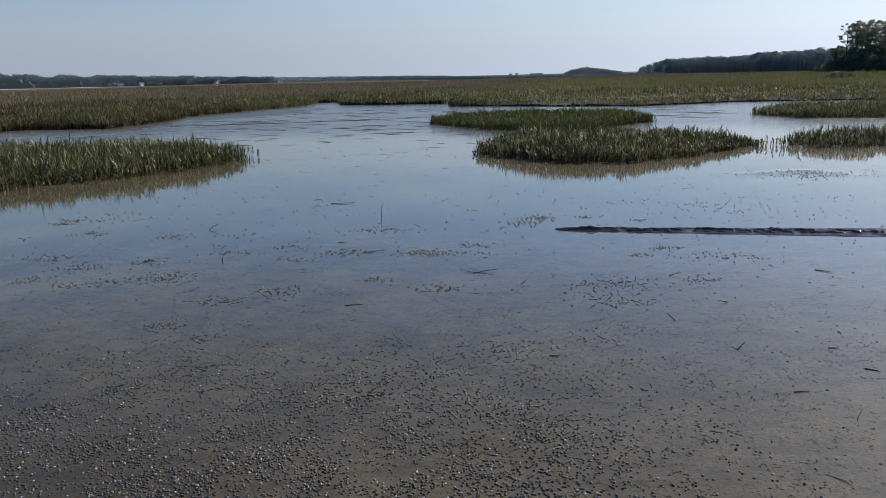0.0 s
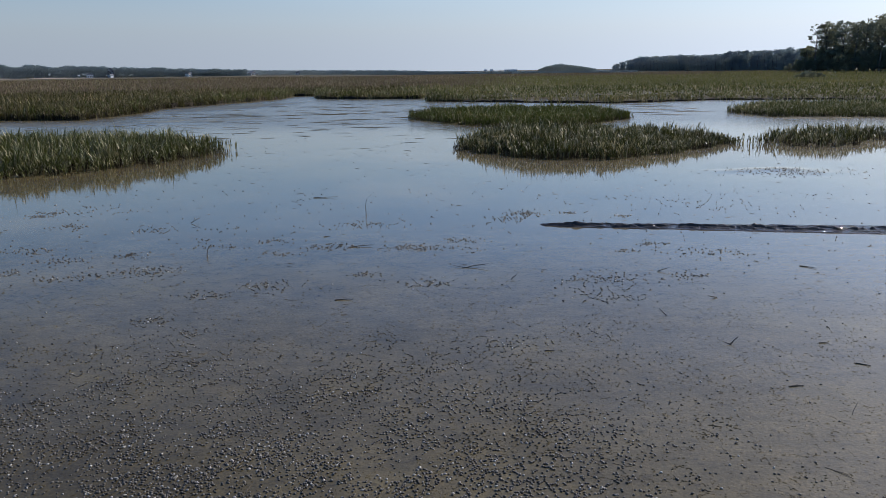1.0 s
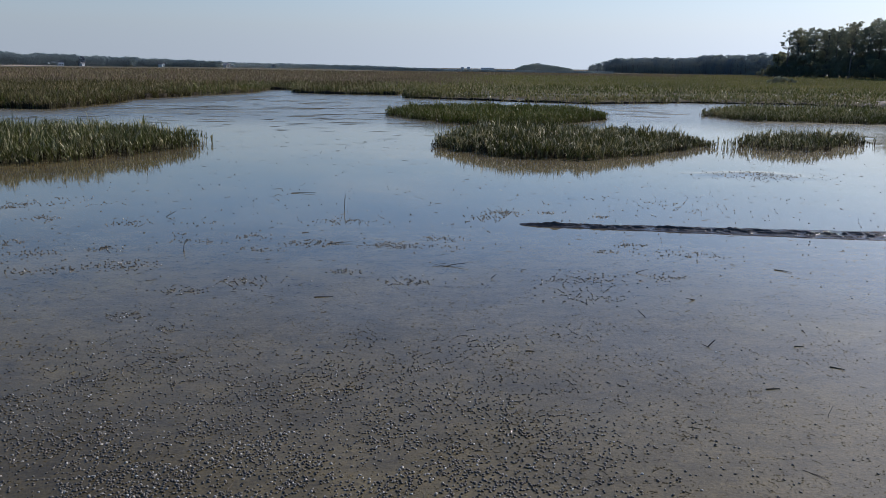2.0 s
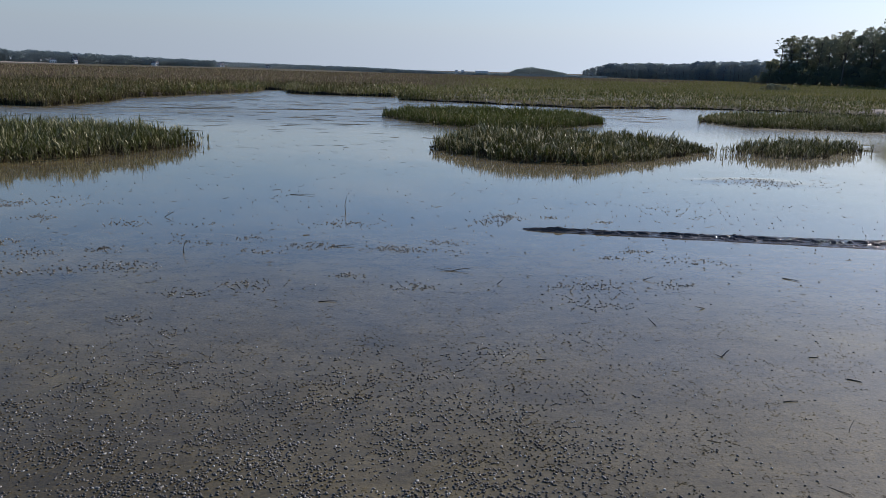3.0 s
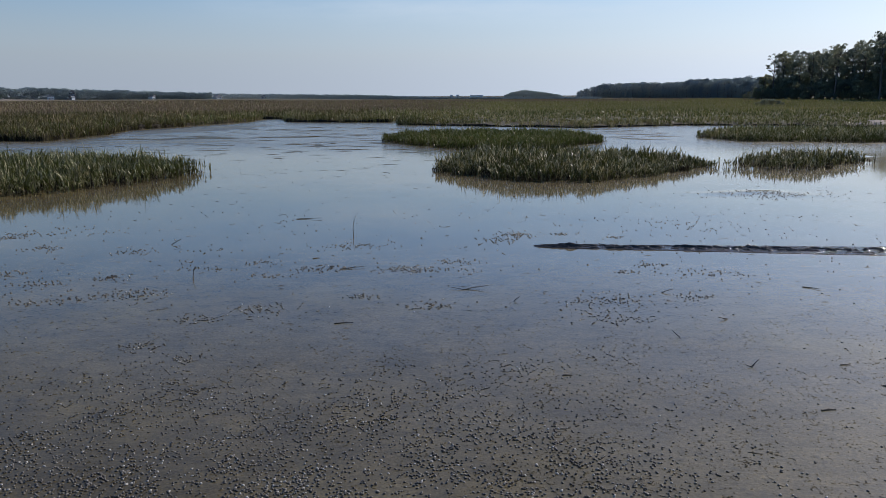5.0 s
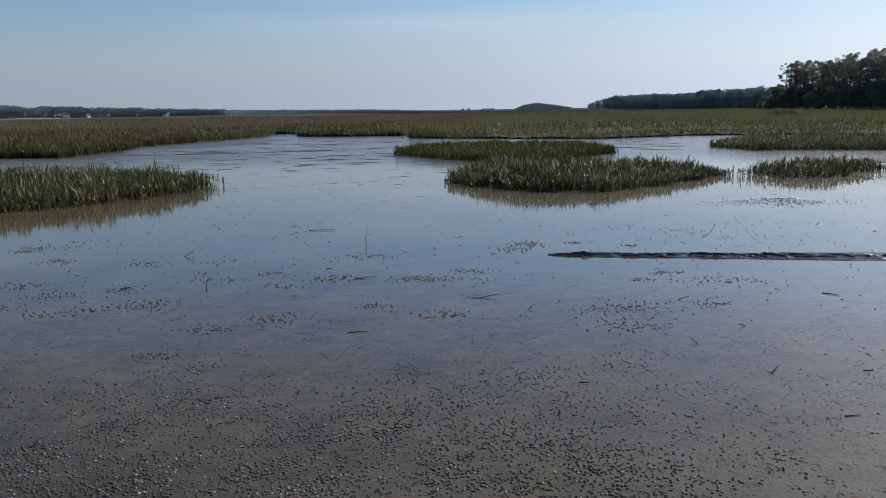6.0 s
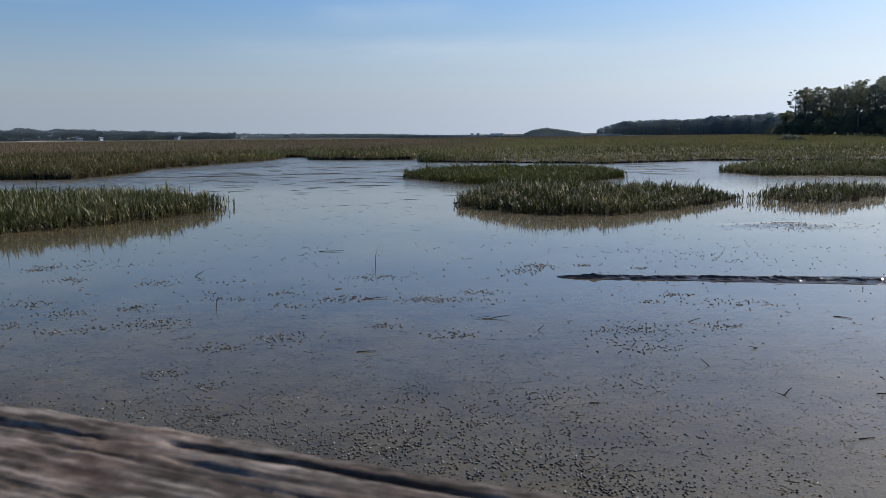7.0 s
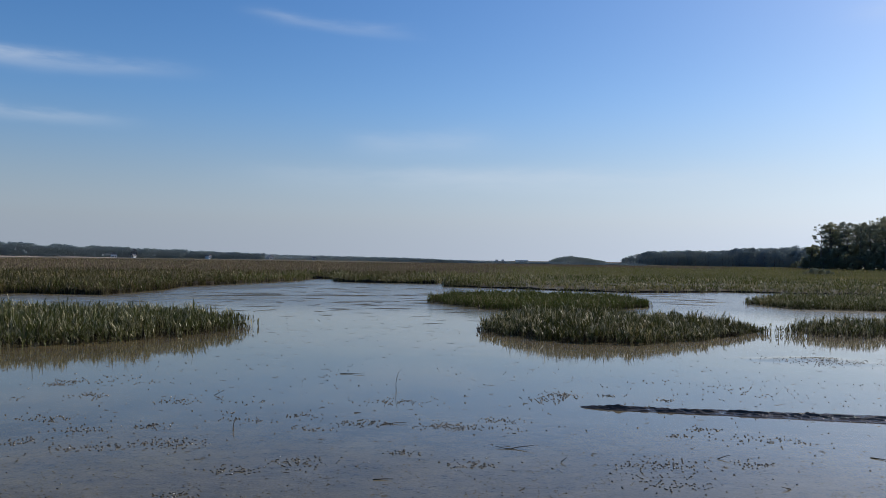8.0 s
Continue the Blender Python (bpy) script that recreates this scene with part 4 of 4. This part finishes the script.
pines = [make_tree("tree", 14.0, (5.6, 4.6, 6.4, 5.2, 3.6)[k], (0.0, 0.05, 0.0, 0.02, 0.08)[k], LEAF_HAZED, 90 + k, 46, 60, 0.32, 0.25, (0.18, 0.38)) for k in range(5)]
spots = []
for row in range(3):
    s = 0.0
    while s < 1.0:
        az = 10.4 + 13.0 * s
        d = 720 - 330 * s + row * 11 + rt.uniform(-6, 6)
        x, y = polar(az, d)
        el = radians(0.80 * min(1, 0.34 + s * 4.4) + 0.38 * s)
        want = 2.9 + d * math.tan(el)
        spots.append((x, y, want / 15.4 * (0.97 + 0.05 * math.sin(9 * s + 1) + 0.04 * math.sin(23 * s)) * rt.uniform(*((0.62, 0.95), (0.86, 1.05), (0.96, 1.06))[row]), rt.uniform(0, 360)))
        s += 0.019 * rt.uniform(0.7, 1.2)
plant(pines, spots, "grey green tree of the wooded point beyond the marsh", "tree", "wooded point")


def far_woods(az0, az1, dist, top, count, size, seed, label):
    """A distant wooded shore: clumps filling a strip up to a rolling skyline."""
    r = np.random.RandomState(seed)
    s = r.uniform(0, 1, count)
    az = az0 + (az1 - az0) * s
    d = np.interp(az, *dist) * (1 + r.uniform(0, 0.04, count))
    skyline = np.interp(az, *top) + 0.11 * waves(az, az * 0, seed, 1.6) * np.interp(az, *top).clip(0.1) + 0.06 * waves(az, az * 0, seed + 1, 0.5) * np.interp(az, *top).clip(0.1)
    h = np.maximum(2.9 + d * np.tan(np.radians(skyline)), 1.0)
    x, y, z = d * np.sin(np.radians(az)), d * np.cos(np.radians(az)), h * r.uniform(0, 1, count) ** 0.72
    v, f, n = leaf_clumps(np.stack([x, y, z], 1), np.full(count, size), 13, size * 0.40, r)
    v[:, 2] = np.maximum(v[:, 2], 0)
    ob = new("far_woods", mesh_from("far_woods", v, f, n, LEAF_HAZED))
    tagged(ob, label, "woods", "", "stuff")


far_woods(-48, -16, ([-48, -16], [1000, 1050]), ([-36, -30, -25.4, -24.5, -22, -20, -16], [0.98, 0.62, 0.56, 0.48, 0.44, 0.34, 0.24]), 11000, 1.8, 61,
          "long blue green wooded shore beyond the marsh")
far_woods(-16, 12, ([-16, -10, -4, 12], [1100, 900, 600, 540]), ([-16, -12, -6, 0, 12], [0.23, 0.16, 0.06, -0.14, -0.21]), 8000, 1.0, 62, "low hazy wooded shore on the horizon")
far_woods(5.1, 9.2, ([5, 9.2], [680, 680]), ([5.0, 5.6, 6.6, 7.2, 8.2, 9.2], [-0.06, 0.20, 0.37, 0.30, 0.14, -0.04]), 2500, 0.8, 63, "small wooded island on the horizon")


def build_sand_bank():
    """A low pale spit behind the grass."""
    u, a = np.meshgrid(np.linspace(0, 1, 12), np.linspace(0, 2 * np.pi, 40, endpoint=False))
    wob = 1 + 0.18 * np.sin(3 * a + 1) + 0.1 * np.sin(7 * a)
    x, y = 38.0 + 2.6 * u * np.cos(a) * wob, 67.0 + 1.2 * u * np.sin(a) * wob
    z = 0.42 * (1 - u ** 2) + 0.06 * waves(x, y, 77, 0.9) * (1 - u) + 0.22 - 0.3 * u
    v = np.stack([x.ravel(), y.ravel(), z.ravel()], 1)
    f = []
    for i in range(40):
        for j in range(11):
            p, q = i * 12 + j, ((i + 1) % 40) * 12 + j
            f += [p, p + 1, q + 1, q]
    ob = new("sand_bank", mesh_from("sand_bank", v, f, np.full(440, 4), SAND, True))
    tagged(ob, "low bare bank of pale pinkish sand", "sand bank", "", "structure")


build_sand_bank()


def build_far_beach():
    """A pale strip of sand below the wooded shore."""
    az = np.linspace(-42, -24, 90)
    rows = ((968, 0.0), (976, 0.5), (986, 0.8), (996, 0.1))
    v = np.concatenate([np.stack([d * np.sin(np.radians(az)), d * np.cos(np.radians(az)), 0.2 + h * (1 + 0.5 * waves(az, az * 0, 88, 3.0)) * np.clip((-24 - az) / 4, 0, 1)], 1) for d, h in rows])
    e = np.arange(89)
    f = np.concatenate([np.stack([e + r * 90, e + 1 + r * 90, e + 1 + (r + 1) * 90, e + (r + 1) * 90], 1) for r in range(3)])
    ob = new("sand_bank", mesh_from("sand_bank", v, f.ravel(), np.full(len(f), 4), SAND, True))
    tagged(ob, "thin pale beach below the far wooded shore", "sand bank", "", "structure")


build_far_beach()


# ---- houses of the far shore ----
def make_house(x, y, z, w, d, h, turn, label, paint):
    house = new("house")
    house.matrix_world = pose(x, y, z, 0, 0, turn)
    tagged(house, label, "house", "houses of the far shore")
    part("wall", box(bmesh.new(), (-w / 2, -d / 2, 0), (w / 2, d / 2, h), 0.05), paint, house)
    bm = bmesh.new()
    e, t = 0.5, h + w * 0.32
    vs = [bm.verts.new(c) for c in ((-w / 2 - e, -d / 2 - e, h), (w / 2 + e, -d / 2 - e, h), (0, -d / 2 - e, t), (-w / 2 - e, d / 2 + e, h), (w / 2 + e, d / 2 + e, h), (0, d / 2 + e, t))]
    for q in ((0, 1, 2), (5, 4, 3), (0, 2, 5, 3), (2, 1, 4, 5), (1, 0, 3, 4)):
        bm.faces.new([vs[k] for k in q])
    part("roof", bm, ROOF, house, "grey shingle gable roof")
    for k in (-1, 0, 1):
        for s in range(max(1, int(h // 3))):
            win = part("window", box(bmesh.new(), (k * w * 0.3 - 0.6, -d / 2 - 0.06, 0.9 + 3 * s), (k * w * 0.3 + 0.6, -d / 2 - 0.004, 2.4 + 3 * s)), PAINT, house)
            part("pane", box(bmesh.new(), (k * w * 0.3 - 0.5, -d / 2 - 0.09, 1.0 + 3 * s), (k * w * 0.3 + 0.5, -d / 2 - 0.064, 2.3 + 3 * s)), GLASS, win)


for az, d, w, h, turn, z in ((-26.2, 1016, 6.5, 4.2, 35, 0), (-24.9, 1036, 5, 3.4, -35, 0), (-24.9, 1044, 8, 9.5, 20, 0), (-19.9, 1046, 8, 3.4, 70, 0), (-17.4, 1060, 6, 3.4, 20, 0), (-15.6, 1075, 8, 3.2, 55, 0), (-12.4, 985, 6, 3.0, 15, 0)):
    hx, hy = polar(az, d)
    make_house(hx, hy, z, w, w * 0.8, h, turn, "tall grey gabled house above the trees of the far shore" if h > 9 else "white painted house among trees on the far shore", ROOF if h > 9 else PAINT)


def make_mast():
    mast = new("radio_mast")
    mx, my = polar(-33.4, 1060)
    mast.matrix_world = pose(mx, my, 0) @ Matrix.Scale(1.38, 4)
    tagged(mast, "slender grey steel mast above the far trees", "mast")
    corners = ((-1, -1), (1, -1), (1, 1), (-1, 1))
    for cx, cy in corners:
        v, f, sizes = [], [], []
        ring_tube(v, f, sizes, [(1.1 * cx, 1.1 * cy, 0), (0.4 * cx, 0.4 * cy, 19)], [0.16, 0.12], 5)
        leg = new("leg", mesh_from("leg", v, f, sizes, STEEL))
        leg.parent = mast
    for k in range(8):
        (ax, ay), (bx, by) = corners[k % 4], corners[(k + 1) % 4]
        lo, hi = k * 2.3, k * 2.3 + 2.6
        wl0, wh0 = 1.1 - 0.7 * lo / 19, 1.1 - 0.7 * hi / 19
        v, f, sizes = [], [], []
        ring_tube(v, f, sizes, [(ax * wl0, ay * wl0, lo), (bx * wh0, by * wh0, hi)], [0.09, 0.09], 4)
        brace = new("brace", mesh_from("brace", v, f, sizes, STEEL))
        brace.parent = mast
    part("platform", box(bmesh.new(), (-1.0, -1.0, 18.6), (1.0, 1.0, 18.9), 0.05), STEEL, mast)
    part("antenna", box(bmesh.new(), (-0.16, -0.16, 18.9), (0.16, 0.16, 21.5), 0.05), STEEL, mast)


make_mast()


def make_block(az, d, w, h):
    bx, by = polar(az, d)
    b = new("building")
    b.matrix_world = pose(bx, by, 0, 0, 0, -az)
    tagged(b, "pale low building on the horizon", "building", "buildings on the horizon")
    part("wall", box(bmesh.new(), (-w / 2, -8, 0), (w / 2, 8, h), 0.1), PAINT, b)
    count = max(2, int(w / 4))
    for k in range(count):
        x = -w / 2 + w * (k + 0.5) / count
        part("window", box(bmesh.new(), (x - 0.5, -8.06, h * 0.45), (x + 0.5, -8.004, h * 0.70)), GLASS, b)
    part("roof", box(bmesh.new(), (-w / 2 - 0.5, -8.5, h), (w / 2 + 0.5, 8.5, h + 0.5), 0.1), PAINT, b)


make_block(3.05, 1450, 24, 3.2)
make_block(1.2, 2400, 9, 4.6)
make_block(1.65, 2400, 9, 5.0)


# ---- shells and dead reeds on the mud ----
def build_shells():
    """Small dark spindle shells, in drifts and clusters."""
    r = np.random.RandomState(77)
    n = 210000
    x, y = r.uniform(-9, 8, n), r.uniform(3.2, 9.5, n)
    drift = 0.55 * waves(x, y, 91, 1.5) + 0.45 * waves(x, y, 92, 0.6)
    dens = np.clip(1.05 - (y - 4.8) / 3.4, 0, 1) * np.exp(-((x + 1.5) / 3.9) ** 4) * (0.10 + 0.90 / (1 + np.exp((x - 1.7 + 0.25 * (y - 5)) / 0.35))) * np.clip((y - 3.2) / 1.0, 0, 1) * np.clip(0.46 + 0.55 * drift, 0.12, 1)
    k = r.uniform(0, 1, n) < dens * 0.86
    px, py = [x[k]], [y[k]]
    # the clusters that stand out on the bare mud: place, half width, number of shells
    for cx, cy, sx, m in ((-9.0, 16.6, 0.35, 34), (-8.1, 17.0, 0.6, 34), (-6.0, 14.6, 0.25, 36), (-7.4, 12.8, 0.28, 40), (-6.5, 12.1, 0.22, 44), (-6.9, 11.3, 0.20, 36), (-5.6, 11.1, 0.20, 36),
                          (-4.7, 11.4, 0.32, 90), (-3.4, 10.1, 0.18, 56), (-2.7, 10.6, 0.28, 80), (-1.8, 15.1, 0.34, 50), (-2.2, 13.1, 0.26, 68), (-0.8, 13.0, 0.26, 100), (-0.4, 10.7, 0.22, 62),
                          (4.0, 12.5, 0.40, 60), (2.2, 10.9, 0.34, 90), (2.1, 10.0, 0.34, 80), (-3.7, 9.0, 0.16, 60), (-3.2, 8.5, 0.30, 70), (0.6, 8.2, 0.30, 70), (5.2, 17.4, 1.2, 70), (9.3, 22.4, 0.85, 230)):
        px.append(r.normal(cx, sx, m))
        py.append(r.normal(cy, sx * 0.6, m))
    # and many smaller ones between them
    for _ in range(34):
        cx, cy, sx, m = r.uniform(-9.5, 4), r.uniform(7.6, 17), r.uniform(0.10, 0.32), r.randint(10, 40)
        px.append(r.normal(cx, sx, m))
        py.append(r.normal(cy, sx * 0.6, m))
    px.append(r.uniform(-10, 9, 420))
    py.append(r.uniform(4, 20, 420))
    qx, qy = r.uniform(-14, 17, 4000), 14 + 16 * r.uniform(0, 1, 4000) ** 1.4
    k = waves(qx, qy, 95, 2.5) + 0.8 * waves(qx, qy, 96, 0.8) > r.uniform(0.6, 2.2, 4000)
    px.append(qx[k])
    py.append(qy[k])
    x, y = np.concatenate(px), np.concatenate(py)
    n = len(x)
    z = ground_height(x, y)
    grow = 1 + 0.28 * np.clip((y - 7.5) / 4, 0, 1) + 0.1 * np.clip((y - 14) / 8, 0, 1)
    ln, wd = r.uniform(0.0098, 0.0166, n) * grow, r.uniform(0.0084, 0.0122, n) * grow
    a = r.uniform(0, 2 * np.pi, n)
    u = np.stack([np.cos(a), np.sin(a), r.uniform(0.0, 0.45, n)], 1)
    side = np.stack([-np.sin(a), np.cos(a), np.zeros(n)], 1)
    up = np.array([0, 0, 1.0])
    c = np.stack([x, y, z + wd * 0.12], 1)
    v = np.empty((n, 12, 3))
    v[:, 0], v[:, 11] = c - u * ln[:, None] * 0.85, c + u * ln[:, None] * 1.2
    for ring, (off, rad) in enumerate(((-0.40, 0.95), (0.45, 0.80))):
        for k in range(5):
            t = 2 * math.pi * k / 5
            v[:, 1 + ring * 5 + k] = c + u * (ln * off)[:, None] + (side * math.cos(t) + up * math.sin(t)) * (wd * rad)[:, None]
    tri = []
    for k in range(5):
        q = (k + 1) % 5
        tri += [0, 1 + q, 1 + k, 1 + k, 1 + q, 6 + q, 1 + k, 6 + q, 6 + k, 6 + k, 6 + q, 11]
    f = (np.arange(n)[:, None] * 12 + np.array(tri)).ravel()
    ob = new("shells", mesh_from("shells", v.reshape(-1, 3), f, np.full(n * 20, 3), SHELL, True))
    tagged(ob, "countless tiny dark shells scattered over wet mud", "shells", "", "stuff")


build_shells()


def build_casts():
    """Fine curled ridges of mud left by burrowing, among the shells."""
    r = np.random.RandomState(83)
    n = 700
    x = np.concatenate([r.normal(1.6, 1.1, n // 2), r.uniform(-3.6, 4.2, n - n // 2)])
    y = np.concatenate([r.normal(5.5, 0.7, n // 2), r.uniform(4.2, 8.0, n - n // 2)])
    k = 13
    a = r.uniform(0, 2 * np.pi, n)
    step = r.uniform(0.006, 0.015, n)
    px, py, th = [x], [y], a
    curl = r.normal(0, 0.25, n)
    for i in range(k - 1):
        curl = 0.6 * curl + r.normal(0, 0.62, n)
        th = th + curl
        px.append(px[-1] + np.cos(th) * step)
        py.append(py[-1] + np.sin(th) * step)
    px, py = np.stack(px, 1), np.stack(py, 1)
    z = ground_height(px.ravel(), py.ravel()).reshape(px.shape)
    tx, ty = np.gradient(px, axis=1), np.gradient(py, axis=1)
    ln = np.hypot(tx, ty) + 1e-9
    half = r.uniform(0.0034, 0.0062, n)[:, None] * np.sin(np.linspace(0.25, 2.9, k))[None, :]
    sx, sy = -ty / ln * half, tx / ln * half
    v = np.stack([np.stack([px - sx, py - sy, z - 0.003], 2), np.stack([px, py, z + half * 0.8], 2), np.stack([px + sx, py + sy, z - 0.003], 2)], 2)
    base = (np.arange(n)[:, None, None] * k + np.arange(k - 1)[None, :, None]) * 3
    f = np.concatenate([base + np.array([0, 3, 4, 1]), base + np.array([1, 4, 5, 2])], 2).ravel()
    ob = new("mud_casts", mesh_from("mud_casts", v.reshape(-1, 3), f, np.full(n * (k - 1) * 2, 4), MUD, True))
    tagged(ob, "fine curled casts of mud among the shells", "mud casts", "", "stuff")


build_casts()


def build_pellets():
    """Crumbs and pimples of mud that roughen the flat between the shells."""
    r = np.random.RandomState(141)
    n = 90000
    x, y = r.uniform(-6.5, 7.5, n), 3.6 + 8.5 * r.uniform(0, 1, n) ** 1.2
    ok = np.clip(1.15 - (y - 4.5) / 6.5, 0.08, 1) * np.clip(0.5 + 0.5 * waves(x, y, 142, 1.2) + 0.3 * waves(x, y, 143, 0.4), 0.08, 1) > r.uniform(0, 1.3, n)
    x, y = x[ok], y[ok]
    n = len(x)
    z = ground_height(x, y)
    ln, wd, ht = r.uniform(0.006, 0.024, n), r.uniform(0.004, 0.008, n), r.uniform(0.003, 0.009, n)
    a = r.normal(0.0, 0.7, n)
    u, w = np.stack([np.cos(a), np.sin(a)], 1), np.stack([-np.sin(a), np.cos(a)], 1)
    v = np.empty((n, 7, 3))
    for k in range(6):
        t = k * math.pi / 3
        v[:, k, :2] = np.stack([x, y], 1) + u * (ln * math.cos(t))[:, None] + w * (wd * math.sin(t))[:, None]
        v[:, k, 2] = z - 0.002
    v[:, 6] = np.stack([x, y, z + ht], 1)
    f = (np.arange(n)[:, None] * 7 + np.array([q for k in range(6) for q in (k, (k + 1) % 6, 6)])).ravel()
    ob = new("mud_crumbs", mesh_from("mud_crumbs", v.reshape(-1, 3), f, np.full(n * 6, 3), MUD, True))
    tagged(ob, "small crumbs of wet mud between the shells", "mud crumbs", "", "stuff")


build_pellets()


def build_debris():
    """Bits of reed and leaf that float on the film of water, mostly lying along the slow current."""
    r = np.random.RandomState(131)
    n = 5600
    x, y = r.uniform(-16, 20, n), 7.5 + 30 * r.uniform(0, 1, n) ** 1.25
    ok = (waves(x, y, 132, 3.0) + 0.8 * waves(x, y, 133, 1.0) > r.uniform(-1.2, 1.6, n)) & ~inside(MARSH, x, y)
    for q in PATCHES:
        ok &= ~inside(q, x, y)
    x, y = x[ok], y[ok]
    n = len(x)
    z = ground_height(x, y) + 0.002
    ln, wd, ht = 0.014 + 0.065 * r.uniform(0, 1, n) ** 3 * np.clip(y / 14, 0.5, 1.6), r.uniform(0.003, 0.006, n), r.uniform(0.003, 0.008, n)
    a = np.where(r.uniform(0, 1, n) < 0.7, r.normal(0.1, 0.3, n), r.uniform(0, 3.1, n))
    u, w = np.stack([np.cos(a), np.sin(a)], 1), np.stack([-np.sin(a), np.cos(a)], 1)
    v = np.empty((n, 6, 3))
    for k, (p, q, h) in enumerate(((-1, 0, 0.2), (-0.3, -1, 0), (0.8, -0.7, 0.1), (1.1, 0.2, 0.5), (0.1, 1, 0), (0.05, 0.05, 1))):
        v[:, k, :2] = np.stack([x, y], 1) + u * (ln * p)[:, None] + w * (wd * q)[:, None]
        v[:, k, 2] = z + ht * h
    f = (np.arange(n)[:, None] * 6 + np.array([0, 1, 5, 1, 2, 5, 2, 3, 5, 3, 4, 5, 4, 0, 5])).ravel()
    ob = new("reed_litter", mesh_from("reed_litter", v.reshape(-1, 3), f, np.full(n * 5, 3), TWIG))
    tagged(ob, "small dark bits of dead reed afloat on shallow water", "litter", "", "stuff")


build_debris()


def make_twig(x, y, length, turn, rise, fork, thick=0.008):
    """A dead reed stem, lying or leaning, with a side stem where it forks."""
    r = random.Random(int(x * 100) * 7 + int(y * 100))
    twig = new("reed_stem")
    z = float(ground_height(np.array([x]), np.array([y]))[0])
    twig.matrix_world = pose(x, y, z - 0.004, 0, 0, turn)
    tagged(twig, "broken dead reed stem stuck in wet mud", "reed stem", "dead reeds on the mud")

    def stem(name, start, yaw, up, ln, r0):
        v, f, sizes = [], [], []
        pts, rad = [], []
        for k in range(5):
            t = k / 4
            bend = 0.08 * ln * math.sin(t * 3 + r.uniform(0, 1))
            pts.append((start[0] + math.cos(yaw) * math.cos(up) * ln * t - math.sin(yaw) * bend, start[1] + math.sin(yaw) * math.cos(up) * ln * t + math.cos(yaw) * bend, start[2] + math.sin(up) * ln * t))
            rad.append(r0 * (1 - 0.6 * t))
        base = 0
        for (qx, qy, qz), q in zip(pts, rad):
            for k in range(5):
                a = 2 * math.pi * k / 5
                if abs(up) > 0.8:
                    v.append((qx + q * math.cos(a), qy + q * math.sin(a), qz))
                else:
                    v.append((qx - math.sin(yaw) * q * math.cos(a), qy + math.cos(yaw) * q * math.cos(a), qz + q + q * math.sin(a)))
        for i in range(4):
            for k in range(5):
                a, b = i * 5 + k, i * 5 + (k + 1) % 5
                f.extend((a, b, b + 5, a + 5))
                sizes.append(4)
        ob = new(name, mesh_from(name, v, f, sizes, TWIG, True))
        ob.parent = twig

    stem("stem", (0, 0, 0), 0.0, radians(rise), length, thick)
    if fork:
        stem("side_stem", (length * 0.05, 0, 0), radians(fork), radians(rise * 0.5), length * 0.75, thick * 0.8)


# stems that stand, lean or fork
for x, y, length, turn, rise, fork in ((-5.5, 15.3, 0.22, 20, 30, 0), (-4.15, 12.35, 0.19, 80, 75, 30), (0.15, 11.6, 0.34, 5, 10, 160), (3.04, 8.17, 0.11, 25, 40, 150), (3.2, 7.0, 0.14, 10, 4, 25),
                                       (3.5, 6.4, 0.13, 50, 38, 0), (2.6, 9.2, 0.12, 160, 40, 0), (3.44, 9.95, 0.14, 200, 16, 30), (0.8, 10.9, 0.10, 20, 40, 0), (3.0, 11.3, 0.18, 10, 18, 0),
                                       (2.85, 5.5, 0.22, -50, 2, 12), (-2.0, 16.2, 0.35, 90, 84, 0), (0.9, 5.6, 0.12, 20, 3, 60), (1.4, 5.5, 0.13, 160, 2, 40)):
    make_twig(x, y, length, turn, rise, fork, 0.0036 if y < 7 else 0.0095)
# straws washed together on the near mud
straws = random.Random(41)
for _ in range(16):
    make_twig(straws.gauss(-0.75, 0.45), straws.gauss(4.85, 0.30), straws.uniform(0.07, 0.16), straws.uniform(-70, 110), 3, 0, 0.004)
# stems that lie flat
for x, y, length, turn in ((-1.6, 9.85, 0.24, 10), (-5.6, 12.5, 0.18, 25), (5.2, 11.6, 0.26, -40), (-1.9, 13.0, 0.42, 20), (-3.6, 18.4, 0.60, 0), (4.0, 8.2, 0.10, 0), (4.1, 7.6, 0.14, -30),
                           (1.0, 7.95, 0.10, 0), (-2.5, 13.9, 0.12, 30), (0.1, 5.3, 0.20, 75), (-1.2, 5.4, 0.16, 110), (2.2, 6.2, 0.11, -20)):
    make_twig(x, y, length, turn, 3, 0, 0.0036 if y < 7 else 0.0095)
